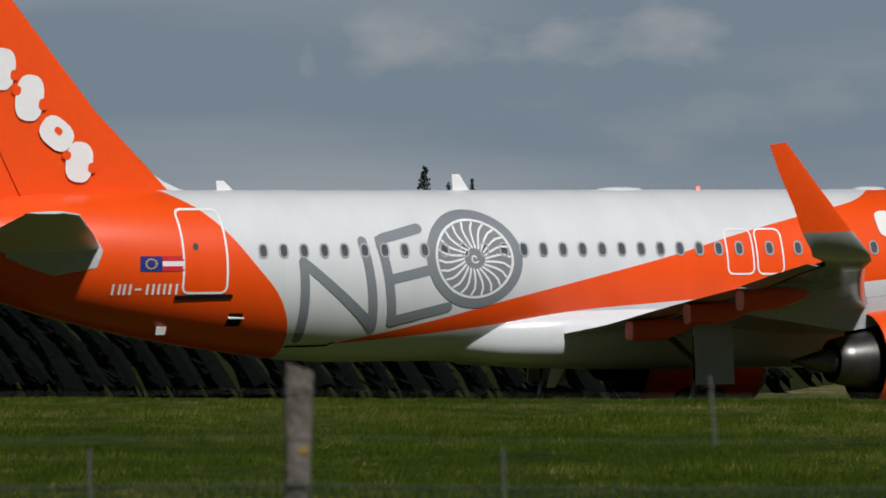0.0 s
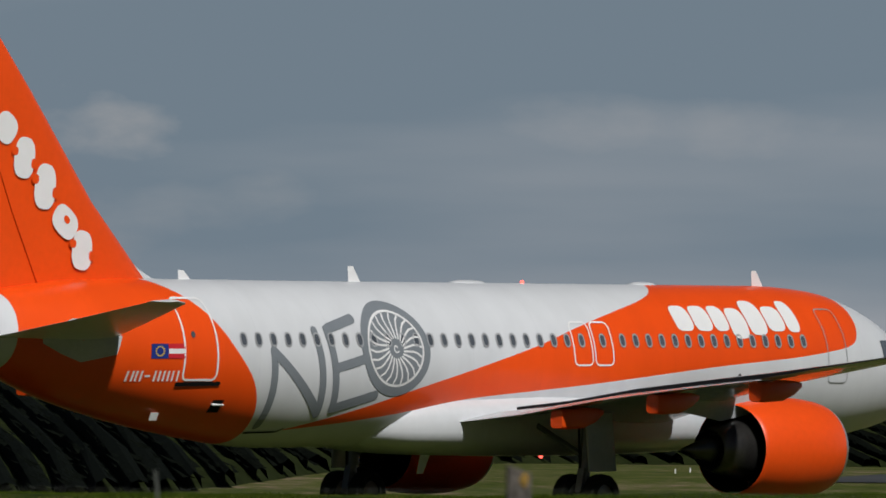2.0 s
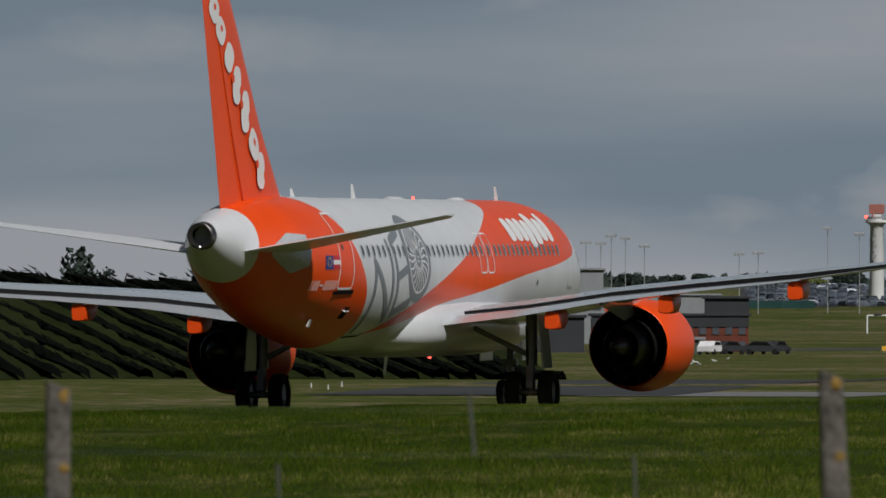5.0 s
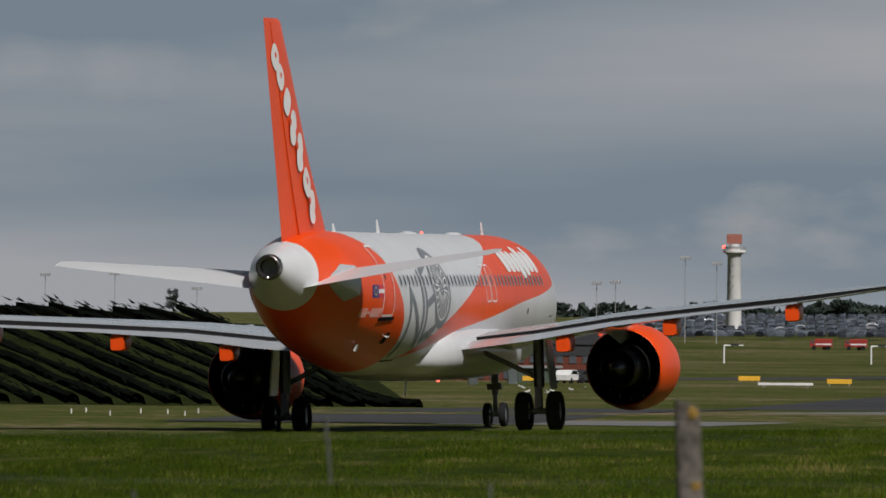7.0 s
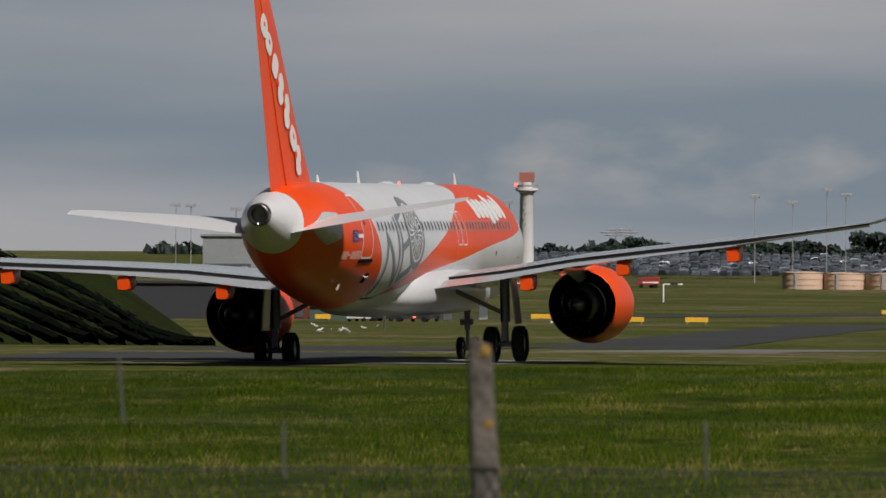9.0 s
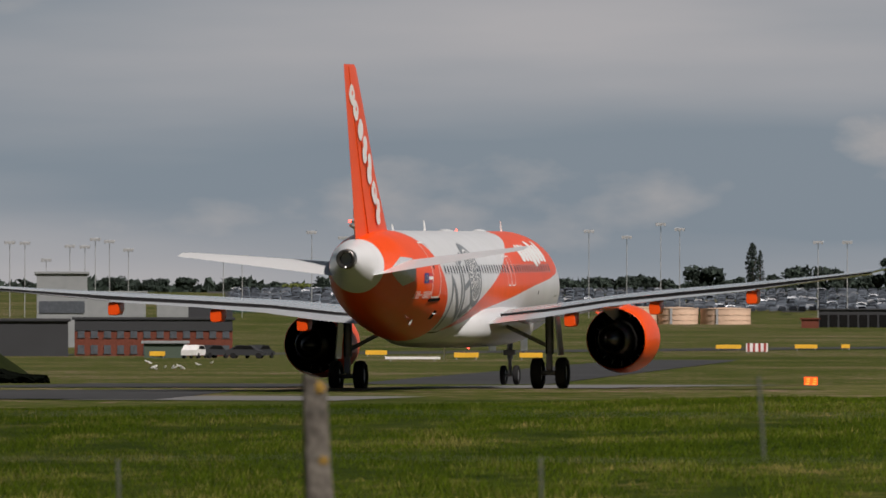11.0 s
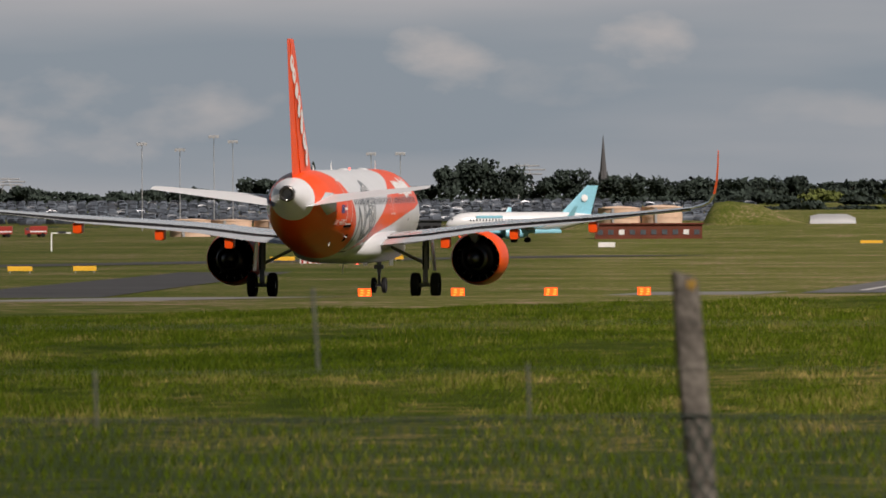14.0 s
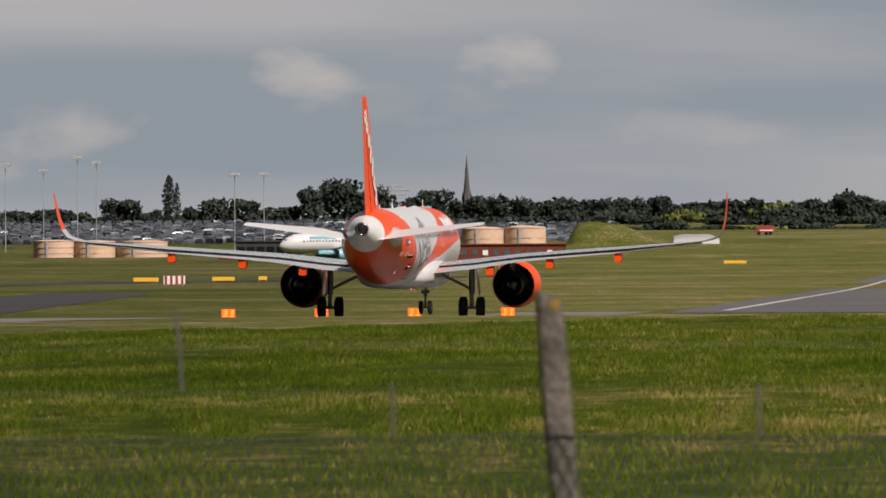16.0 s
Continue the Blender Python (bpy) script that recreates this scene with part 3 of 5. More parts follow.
def wing(side):
    """side: -1 right, 1 left."""
    name = "right" if side < 0 else "left"
    ys = [1.7, 4.0, 6.4, 9.0, 12.0, 14.5, 16.4]
    le = [5.35, 4.0, 2.55, 0.95, -0.85, -2.3, -3.25]
    te = [-3.25, -3.25, -3.2, -3.6, -4.2, -4.65, -4.95]
    zg = [2.78, 2.98, 3.29, 3.50, 3.72, 3.94, 4.12]
    zt = [2.42, 2.65, 3.01, 3.27, 3.52, 3.82, 4.03]
    zl = [2.52, 2.85, 3.21, 3.47, 3.73, 3.95, 4.13]
    up = (0, -0.12 * side, 1)
    main, flap, aile, slat, slot = [], [], [], [], []
    for y, a, b, g, c, d in zip(ys, le, te, zg, zt, zl):
        cut = a + (b - a) * 0.74
        L, G, T = Vector((a, y * side, d)), Vector((cut, y * side, g)), Vector((b, y * side, c))
        main.append((L, G, 0.112 - 0.0014 * y, up))
        gap = 0.115 if y < 12.1 else 0.06
        F = G + Vector((-0.10, 0, -gap - 0.05))
        st = (F, T, 0.10, up)
        if y < 12.1:
            flap.append(st)
        if y > 11.9:
            aile.append((F + Vector((0, 0.04 * side, 0)), T + Vector((0, 0.04 * side, 0.03)), 0.10, up))
        slot.append([G + Vector(q) for q in ((0.05, 0, -0.012), (-0.03, 0, -0.008), (-0.12, 0, -gap - 0.03), (0.05, 0, -gap - 0.05))])
    # tip carries on into the upturned winglet
    for (y, z, a, b, ux) in ((16.95, 4.22, -3.62, -5.10, 0.3), (17.30, 4.38, -3.95, -5.35, 0.75), (17.55, 4.76, -4.45, -5.72, 1.6), (17.70, 5.35, -5.05, -6.02, 4), (17.80, 6.05, -5.70, -6.42, 6), (17.86, 6.70, -6.28, -6.72, 6)):
        st = (Vector((a, y * side, z + 0.05)), Vector((b, y * side, z)), 0.10, (0, -ux * side, 1))
        if y <= 17.6:
            tip = st
            main.append(st)
        else:
            slat.append(st)
    w = smooth(part(name + "_wing", blade(main), m_wing, plane, "light grey wing"), 50)
    smooth(part("winglet", blade([tip] + slat), m_orange, w, "orange upturned winglet"), 50)
    smooth(part("inner_flap", blade(flap[:3]), m_wing, w, "grey flap"), 50)
    smooth(part("outer_flap", blade(flap[2:]), m_wing, w, "grey flap"), 50)
    smooth(part("aileron", blade(aile), m_wing, w, "grey aileron"), 50)
    # solid black strip that stands for the shade between wing and flaps
    part("slot_shade", loft(slot), m_black, w, "black strip standing for the shade in the flap slot")
    for y in (5.0, 8.2, 11.9):
        x, z = lerp(y, ys, te) + 0.10, lerp(y, ys, zt) - 0.26
        rings = []
        for s, hw, hh, dz in ((0, 0.03, 0.05, 0.16), (0.2, 0.12, 0.17, 0.10), (0.5, 0.19, 0.26, 0.03), (0.8, 0.21, 0.25, 0), (0.97, 0.205, 0.24, 0), (1.0, 0.19, 0.22, 0)):
            ring = []
            for i in range(16):
                t = 2 * math.pi * i / 16
                c, sn = math.cos(t), math.sin(t)
                ring.append((x + 1.8 * (1 - s), y * side + hw * math.copysign(abs(c) ** 0.4, c), z + dz + hh * math.copysign(abs(sn) ** 0.4, sn)))
            rings.append(ring)
        smooth(part("flap_fairing", loft(rings), m_orange, w, "orange flap track fairing"), 50)


for s in (-1, 1):
    wing(s)


def tailplane(side):
    up = (0, -0.11 * side, 1)
    st = [((-14.75, 0.62 * side, 4.62), (-18.80, 0.62 * side, 4.34), 0.08, up), ((-16.25, 3.2 * side, 4.92), (-19.0, 3.2 * side, 4.71), 0.08, up), ((-17.95, 5.95 * side, 5.22), (-19.35, 5.95 * side, 5.11), 0.08, up), ((-18.45, 6.17 * side, 5.24), (-19.42, 6.17 * side, 5.15), 0.07, up)]
    t = smooth(part("tailplane", blade(st), m_tailplane, plane, "light grey tailplane"), 50)
    # bare plate round the root of the tailplane
    out = [(-17.5, 4.36), (-16.95, 4.12), (-16.35, 3.92), (-15.35, 4.10), (-15.2, 4.5), (-15.4, 4.90), (-16.6, 4.95), (-17.55, 4.6)]
    cx = sum(p[0] for p in out) / 8, sum(p[1] for p in out) / 8
    rings = []
    for k in (0.02, 0.35, 0.7, 1.0):
        ring = []
        for i in range(8):
            for q in (0, 0.5):
                a, b = out[i], out[(i + 1) % 8]
                x, z = a[0] + (b[0] - a[0]) * q, a[1] + (b[1] - a[1]) * q
                p = skin(cx[0] + (x - cx[0]) * k, cx[1] + (z - cx[1]) * k, 0.014)
                ring.append((p.x, -p.y * side, p.z))
        rings.append(ring)
    part("root_plate", loft(rings, caps=False), m_wing, plane, "bare grey plate")
    return t


tailplanes = [tailplane(s) for s in (-1, 1)]


def fin():
    lean = Vector((0, 1, 0))
    st = [((-12.55, 0, 5.75), (-18.30, 0, 5.45), 0.085, lean), ((-14.6, 0, 7.75), (-18.80, 0, 7.4), 0.085, lean), ((-16.7, 0, 10.3), (-19.55, 0, 10.1), 0.085, lean), ((-17.85, 0, 11.62), (-19.95, 0, 11.62), 0.08, lean), ((-18.1, 0, 11.74), (-19.95, 0, 11.72), 0.04, lean)]
    f = smooth(part("fin", blade(st), m_orange, plane, "tall orange tail fin"), 50)
    gap = [[Vector(l).lerp(Vector(r), 0.69) + Vector((dx, y, 0)) for dx, y in ((0.005, t), (-0.005, t), (-0.005, -t), (0.005, -t))] for (l, r, _, _), t in zip(st[:4], (0.155, 0.116, 0.078, 0.056))]
    part("rudder_gap", loft(gap), mat("rudder_joint", (0.55, 0.07, 0.010), 0.8), f)
    fil = [((-11.2, 0, 5.72), (-13.9, 0, 5.6), 0.03, lean), ((-11.95, 0, 5.86), (-13.9, 0, 5.72), 0.06, lean), ((-12.45, 0, 5.95), (-13.9, 0, 5.85), 0.09, lean), ((-12.85, 0, 6.12), (-13.9, 0, 6.05), 0.13, lean), ((-13.42, 0, 6.48), (-14.0, 0, 6.42), 0.18, lean), ((-14.0, 0, 7.06), (-14.2, 0, 7.04), 0.25, lean)]
    smooth(part("fin_fillet", blade(fil), m_white, f, "white fillet in front of the fin"), 60)
    # the airline's mark on the fin, as plain white shapes
    for n, (x, z, w, h) in enumerate(((-18.9, 10.66, 0.62, 0.62), (-18.38, 10.12, 0.62, 0.60), (-17.72, 9.45, 0.58, 0.70), (-17.1, 8.75, 0.55, 0.95), (-16.4, 8.08, 0.58, 1.05), (-15.72, 7.25, 0.72, 0.68), (-15.15, 6.58, 0.56, 0.92))):
        for side in (-1, 1):
            def outline(sx, sz, w2, h2, lift, name, m):
                bm = bmesh.new()
                ring = []
                for i in range(20):
                    a = 2 * math.pi * i / 20
                    ca, sa = math.cos(a), math.sin(a)
                    u, v = sx + 0.5 * w2 * math.copysign(abs(ca) ** 0.75, ca), sz + 0.5 * h2 * math.copysign(abs(sa) ** 0.75, sa)
                    q = Matrix.Rotation(radians(-38 if h < 0.8 else -8), 2) @ Vector((u, v))
                    px, pz = x + q.x, z + q.y
                    ring.append(bm.verts.new((px, side * (fin_half(px, pz) + lift), pz)))
                bm.faces.new(ring if side < 0 else ring[::-1])
                return part(name, bm, m, f, "white rounded mark" if m is m_decal_white else "orange gap in the mark")
            outline(0, 0, w * 1.25, h * 1.04, 0.012, "fin_mark", m_decal_white)
            if n in (0, 1, 5):
                outline(0.0, 0.07, w * 0.30, h * 0.24, 0.018, "fin_mark_gap", m_orange)
            elif n != 2:
                outline(w * 0.62, -h * 0.10, w * 0.4, h * 0.26, 0.018, "fin_mark_gap", m_orange)
                outline(-w * 0.62, h * 0.12, w * 0.4, h * 0.22, 0.018, "fin_mark_gap", m_orange)


def fin_half(x, z):
    l = lerp(z, [5.75, 7.75, 10.3, 11.62], [-12.55, -14.6, -16.7, -17.85])
    r = lerp(z, [5.45, 7.4, 10.1, 11.62], [-18.3, -18.8, -19.55, -19.95])
    s = (l - x) / (l - r)
    return 0.085 * (l - r) * lerp(s, [0, 0.015, 0.06, 0.16, 0.35, 0.6, 0.82, 1], [0, 0.24, 0.36, 0.47, 0.5, 0.36, 0.17, 0.012])


fin()


def engine(side):
    y, z = 5.75 * side, 1.77
    m = pose(0, y, z)
    e = new("engine")
    e.parent = plane
    tagged(e, "orange jet engine under the wing")
    prof = [(6.10, 1.14), (5.9, 1.19), (5.4, 1.255), (4.8, 1.285), (4.2, 1.28), (3.6, 1.235), (3.0, 1.16), (2.86, 1.13), (2.84, 1.105), (3.2, 1.06), (4.2, 1.03)]
    smooth(part("nacelle", spin(prof, m), m_orange, e, "glossy orange nacelle"), 50)
    smooth(part("inlet_lip", spin([(5.9, 0.94), (6.12, 0.955), (6.24, 0.99), (6.27, 1.04), (6.22, 1.10), (6.09, 1.143)], m), m_wing_edge, e, "bare metal inlet lip"), 60)
    # near-black lining over the orange inside of the nacelle
    part("exhaust_lining", spin([(2.846, 1.100), (3.2, 1.052), (4.2, 1.022)], m), m_near_black, e, "near-black inner lining")
    part("fan_duct", spin([(4.4, 1.04), (4.4, 0.3)], m), m_near_black, e, "dark fan duct")
    part("intake_wall", spin([(6.1, 0.95), (5.2, 0.94), (5.2, 0.0)], m), m_near_black, e)
    smooth(part("core_cowl", spin([(4.4, 0.82), (3.3, 0.78), (2.3, 0.60), (1.95, 0.52), (1.93, 0.49), (2.3, 0.47)], m), m_hot, e, "bare metal core cowl"), 50)
    smooth(part("exhaust_plug", spin([(2.4, 0.36), (1.9, 0.32), (1.3, 0.16), (0.85, 0.04), (0.83, 0.0)], m), m_hot, e, "bare metal exhaust cone"), 50)
    part("turbine_duct", spin([(2.35, 0.5), (2.35, 0.1)], m), m_near_black, e)
    for k in range(16):
        a = 2 * math.pi * k / 16
        part("guide_vane", box((0, 0, 0), (0.30, 0.02, 0.20), m @ Matrix.Rotation(a, 4, "X") @ Matrix.Translation((4.15, 0, 0.92))), m_frame, e)
    st = [((5.0, y, z + 1.10), (2.4, y, z + 0.70), 0.10, (0, 1, 0)), ((4.9, y, z + 1.36), (0.8, y, z + 0.95), 0.09, (0, 1, 0)), ((4.0, y, z + 1.60), (-0.6, y, z + 1.15), 0.08, (0, 1, 0))]
    smooth(part("pylon", blade(st), m_wing, e, "grey engine pylon"), 50)
    part("strake", box((4.7, y + 0.90 * (-side), z + 0.92), (0.8, 0.03, 0.28), Matrix.Rotation(radians(-45 * -side), 4, "X")), m_orange, e)


for s in (-1, 1):
    engine(s)


def wheel(x, y, r, w, parent):
    t = smooth(part("wheel", spin([(0, r * 0.55), (w * 0.5 - 0.04, r * 0.58), (w * 0.5, r * 0.80), (w * 0.38, r * 0.96), (0.0, r), (-w * 0.38, r * 0.96), (-w * 0.5, r * 0.80), (-w * 0.5 + 0.04, r * 0.58), (0, r * 0.55)], pose(x, y, r) @ Matrix.Rotation(radians(90), 4, "Z"), 28), m_tyre, parent, "black rubber tyre"), 50)
    part("hub", spin([(w * 0.30, 0.0), (w * 0.34, r * 0.30), (w * 0.28, r * 0.56), (-w * 0.28, r * 0.56), (-w * 0.34, r * 0.30), (-w * 0.30, 0.0)], pose(x, y, r) @ Matrix.Rotation(radians(90), 4, "Z"), 20), m_steel, t, "grey metal hub")


def main_gear(side):
    y = 3.80 * side
    g = new("main_gear")
    g.parent = plane
    g.location.x = -0.5
    tagged(g, "main landing gear leg with two wheels")
    bm = bmesh.new()
    add_rod(bm, (0.1, y, 3.0), (0, y, 1.3), 0.16)
    add_rod(bm, (0, y, 1.35), (0, y, 0.5), 0.10)
    add_rod(bm, (0, y - 0.46, 0.585), (0, y + 0.46, 0.585), 0.09)
    smooth(part("oleo_strut", bm, m_steel, g, "grey steel strut"))
    part("side_brace", rod((0.05, y, 1.55), (0.1, 1.75 * side, 2.55), 0.075), m_steel, g)
    part("torque_link", box((-0.22, y, 1.0), (0.10, 0.20, 0.62), Matrix.Rotation(radians(14), 4, "Y"), 0.02), m_steel, g)
    part("hose", rod((-0.16, y + 0.1, 2.4), (-0.14, y + 0.08, 0.75), 0.025, n=6), m_near_black, g)
    part("gear_door", box((0.15, y + 0.34 * side, 1.95), (1.05, 0.05, 1.45), Matrix.Rotation(radians(5 * side), 4, "X"), 0.02), m_wing, g, "grey gear door")
    for dy in (-0.464, 0.464):
        wheel(0, y + dy, 0.585, 0.42, g)


def nose_gear():
    g = new("nose_gear")
    g.parent = plane
    tagged(g, "nose landing gear leg with two small wheels")
    bm = bmesh.new()
    add_rod(bm, (12.75, 0, 2.2), (12.66, 0, 1.0), 0.11)
    add_rod(bm, (12.66, 0, 1.05), (12.64, 0, 0.38), 0.07)
    add_rod(bm, (12.64, -0.26, 0.38), (12.64, 0.26, 0.38), 0.06)
    smooth(part("oleo_strut", bm, m_steel, g))
    part("drag_brace", rod((12.7, 0, 1.35), (13.7, 0, 2.0), 0.06), m_steel, g)
    part("steering_box", box((12.6, 0, 1.25), (0.24, 0.46, 0.2), None, 0.03), m_steel, g)
    for dy in (-0.62, 0.62):
        part("gear_door", box((12.3, dy, 1.62), (1.5, 0.03, 0.6), None, 0.01), m_white, g)
    for dy in (-0.25, 0.25):
        wheel(12.64, dy, 0.38, 0.22, g)


main_gear(-1)
main_gear(1)
nose_gear()


def ribbon(pts, w, closed=False, out=0.012):
    """A painted stroke of width w along points (x, z) on the hull's right side, with round ends."""
    dense = []
    seq = list(pts) + ([pts[0]] if closed else [])
    for a, b in zip(seq, seq[1:]):
        a, b = Vector(a), Vector(b)
        n = max(1, int((b - a).length / 0.12))
        dense += [a.lerp(b, k / n) for k in range(n)]
    if not closed:
        dense.append(Vector(seq[-1]))
    rows = []
    for i, p in enumerate(dense):
        a = dense[i - 1] if (i or closed) else p
        b = dense[(i + 1) % len(dense)] if (i < len(dense) - 1 or closed) else p
        d = (b - a).normalized()
        nrm = Vector((-d.y, d.x))
        rows.append((p, nrm, w / 2, d))
    if not closed:
        p, nrm, h, d = rows[0]
        rows = [(p - d * h * math.sin(t), nrm, h * math.cos(t), d) for t in (1.35, 0.9, 0.45)] + rows
        p, nrm, h, d = rows[-1]
        rows += [(p + d * h * math.sin(t), nrm, h * math.cos(t), d) for t in (0.45, 0.9, 1.35)]
    bm = bmesh.new()
    vs = [[bm.verts.new(skin(*(p + nrm * h * s), out)) for s in (-1, 0, 1)] for p, nrm, h, d in rows]
    n = len(vs)
    for i in range(n if closed else n - 1):
        for j in (0, 1):
            bm.faces.new((vs[i][j], vs[i][j + 1], vs[(i + 1) % n][j + 1], vs[(i + 1) % n][j]))
    bmesh.ops.recalc_face_normals(bm, faces=bm.faces)
    for f in bm.faces:
        if f.normal.y > 0:
            f.normal_flip()
    return bm


def oval(cx, cz, rx, rz, n=48, p=1.0):
    return [(cx + rx * math.copysign(abs(math.cos(2 * math.pi * k / n)) ** p, math.cos(2 * math.pi * k / n)), cz + rz * math.copysign(abs(math.sin(2 * math.pi * k / n)) ** p, math.sin(2 * math.pi * k / n))) for k in range(n)]


def patch(x0, x1, z0, z1, out=0.012):
    nx, nz = max(1, int((x1 - x0) / 0.15)), max(1, int((z1 - z0) / 0.15))
    bm = bmesh.new()
    g = [[bm.verts.new(skin(x0 + (x1 - x0) * i / nx, z0 + (z1 - z0) * j / nz, out)) for j in range(nz + 1)] for i in range(nx + 1)]
    for i in range(nx):
        for j in range(nz):
            bm.faces.new((g[i][j], g[i + 1][j], g[i + 1][j + 1], g[i][j + 1]))
    return bm


def disc(cx, cz, rx, rz, out, p=1.0):
    rings = [oval(cx, cz, rx * k, rz * k, 48, p) for k in (0.03, 0.3, 0.6, 0.85, 1.0)]
    bm = bmesh.new()
    vs = [[bm.verts.new(skin(x, z, out)) for x, z in r] for r in rings]
    bm.faces.new(vs[0])
    for a, b in zip(vs, vs[1:]):
        for i in range(48):
            bm.faces.new((a[i], b[i], b[(i + 1) % 48], a[(i + 1) % 48]))
    return bm


def markings():
    W = 0.235
    for pts in ([(-10.02, 2.42), (-10.16, 4.2)], [(-10.16, 4.2), (-8.2, 2.68)], [(-8.2, 2.68), (-8.55, 4.68)], [(-7.72, 2.80), (-8.1, 4.72), (-7.0, 4.98)], [(-7.85, 3.78), (-6.72, 4.02)], [(-7.72, 2.80), (-6.28, 3.12)]):
        part("grey_stroke", ribbon(pts, W), m_decal_grey, plane, "broad grey painted stroke")
    cx, cz = -5.60, 4.26
    part("fan_ring", ribbon(oval(cx, cz, 1.17, 1.05), 0.235, True), m_decal_grey, plane, "grey painted ring")
    d = part("fan_disc", disc(cx, cz, 0.98, 0.88, 0.010), m_decal_grey, plane, "grey painted fan disc")
    part("ring_line", ribbon(oval(cx, cz, 1.02, 0.915), 0.055, True, 0.016), m_decal_white, d)
    for k in range(22):
        a = 2 * math.pi * k / 22
        pts = [(cx + r * 0.98 * math.cos(a + t), cz + r * 0.88 * math.sin(a + t)) for r, t in ((0.30, 0), (0.45, 0.10), (0.65, 0.14), (0.82, 0.12), (0.97, 0.04))]
        part("fan_blade_mark", ribbon(pts, 0.052, False, 0.016), m_decal_white, d)
    part("spinner_mark", ribbon([(cx + 0.10 * math.cos(t) * (0.4 + t / 8), cz + 0.10 * math.sin(t) * (0.4 + t / 8)) for t in np.linspace(0.4, 5.6, 12)], 0.035, False, 0.016), m_decal_white, d)
    # the airline's mark beside the front windows, as plain white shapes
    x = 5.66
    for w, h, dz in ((0.74, 0.64, 0.0), (0.74, 0.64, 0.0), (0.62, 0.64, 0.0), (0.72, 0.78, -0.12), (0.76, 0.88, 0.02), (0.74, 0.64, 0.0), (0.56, 0.80, 0.06)):
        part("side_mark", disc(x + w / 2, 5.04 + dz, w / 2, h / 2, 0.014, 0.6), m_decal_white, plane, "white rounded mark")
        x += w + 0.045
    # flag panels
    f = part("flag_panel", patch(-14.30, -13.76, 4.01, 4.36, 0.014), m_blue, plane, "blue flag with a ring of gold stars")
    for k in range(12):
        a = 2 * math.pi * k / 12
        part("star", ribbon([(-14.03 + 0.13 * math.cos(a) - 0.012, 4.185 + 0.11 * math.sin(a)), (-14.03 + 0.13 * math.cos(a) + 0.012, 4.185 + 0.11 * math.sin(a))], 0.03, False, 0.018), m_yellow, f)
    for z0, z1, m in ((4.01, 4.127, m_red), (4.127, 4.243, m_decal_white), (4.243, 4.36, m_red)):
        part("flag_stripe", patch(-13.755, -13.21, z0, z1, 0.014), m, plane)
    # registration, as plain bars
    for k, w in enumerate((0.22, 0.20, 0.16, 0.20, 0.20, 0.22)):
        x0 = -14.93 + k * 0.275
        if k == 2:
            part("registration_bar", patch(x0, x0 + w, 3.57, 3.62), m_decal_white, plane, "small white bar")
        else:
            for dx in (0.0, w - 0.06):
                part("registration_bar", patch(x0 + dx, x0 + dx + 0.06, 3.47, 3.72), m_decal_white, plane, "small white bar")
    # cabin windows
    xs = [-11.18 + 0.533 * k for k in range(24)] + [1.65, 2.49] + [3.29 + 0.533 * k for k in range(15)]
    for x in xs:
        w = part("cabin_window", ribbon(oval(x, 4.47, 0.105, 0.155, 20, 0.75), 0.045, True, 0.016), m_frame, plane)
        part("pane", disc(x, 4.47, 0.105, 0.155, 0.012), m_glass, w)
    # doors and exits
    def door(x0, x1, z0, z1, line, name, w=0.055):
        c = 0.13
        pts = [(x0 + c, z0), (x1 - c, z0), (x1 - 0.04, z0 + 0.04), (x1, z0 + c), (x1, z1 - c), (x1 - 0.04, z1 - 0.04), (x1 - c, z1), (x0 + c, z1), (x0 + 0.04, z1 - 0.04), (x0, z1 - c), (x0, z0 + c), (x0 + 0.04, z0 + 0.04)]
        return part(name, ribbon(pts, w, True, 0.014), line, plane, "outlined cabin door")
    d = door(-13.22, -12.12, 3.50, 5.45, m_decal_white, "rear_door")
    part("pane", disc(-12.90, 4.58, 0.07, 0.08, 0.014), m_glass, d)
    part("door_sill", ribbon([(-13.35, 3.40), (-12.0, 3.42)], 0.10, False, 0.03), m_near_black, d, "dark door sill")
    for x0 in (1.30, 2.13):
        door(x0, x0 + 0.72, 3.85, 4.93, m_decal_white, "wing_exit", 0.045)
    door(11.75, 12.6, 3.4, 5.3, m_frame, "front_door", 0.03)
    part("cargo_hatch", ribbon([(-10.2, 2.22), (-9.2, 2.24), (-9.05, 2.32)], 0.04, False, 0.012), m_near_black, plane)
    part("outflow_valve", patch(-11.95, -11.6, 2.72, 3.02, 0.014), m_near_black, plane, "dark square vent")
    part("vent_flap", box((-11.75, -1.52, 2.92), (0.4, 0.12, 0.03), pose(0, 0, 0, 35)), m_decal_white, plane, "white open vent flap")
    part("drain_mast", box((-13.45, -1.0, 2.62), (0.25, 0.03, 0.2), pose(0, 0, 0, 25)), m_decal_white, plane)
    part("service_port", disc(8.0, 3.55, 0.07, 0.09, 0.012), m_near_black, plane)
    # cockpit glass
    for x0, x1 in ((14.55, 15.15), (15.2, 15.8), (15.85, 16.35)):
        part("cockpit_window", patch(x0, x1, 4.05, 4.50 - (x0 - 14.5) * 0.12), m_glass, plane)
    # aerials and beacons
    for x, h in ((-4.95, 0.38), (11.2, 0.40), (-11.25, 0.22)):
        c, ry, rz = section(x)
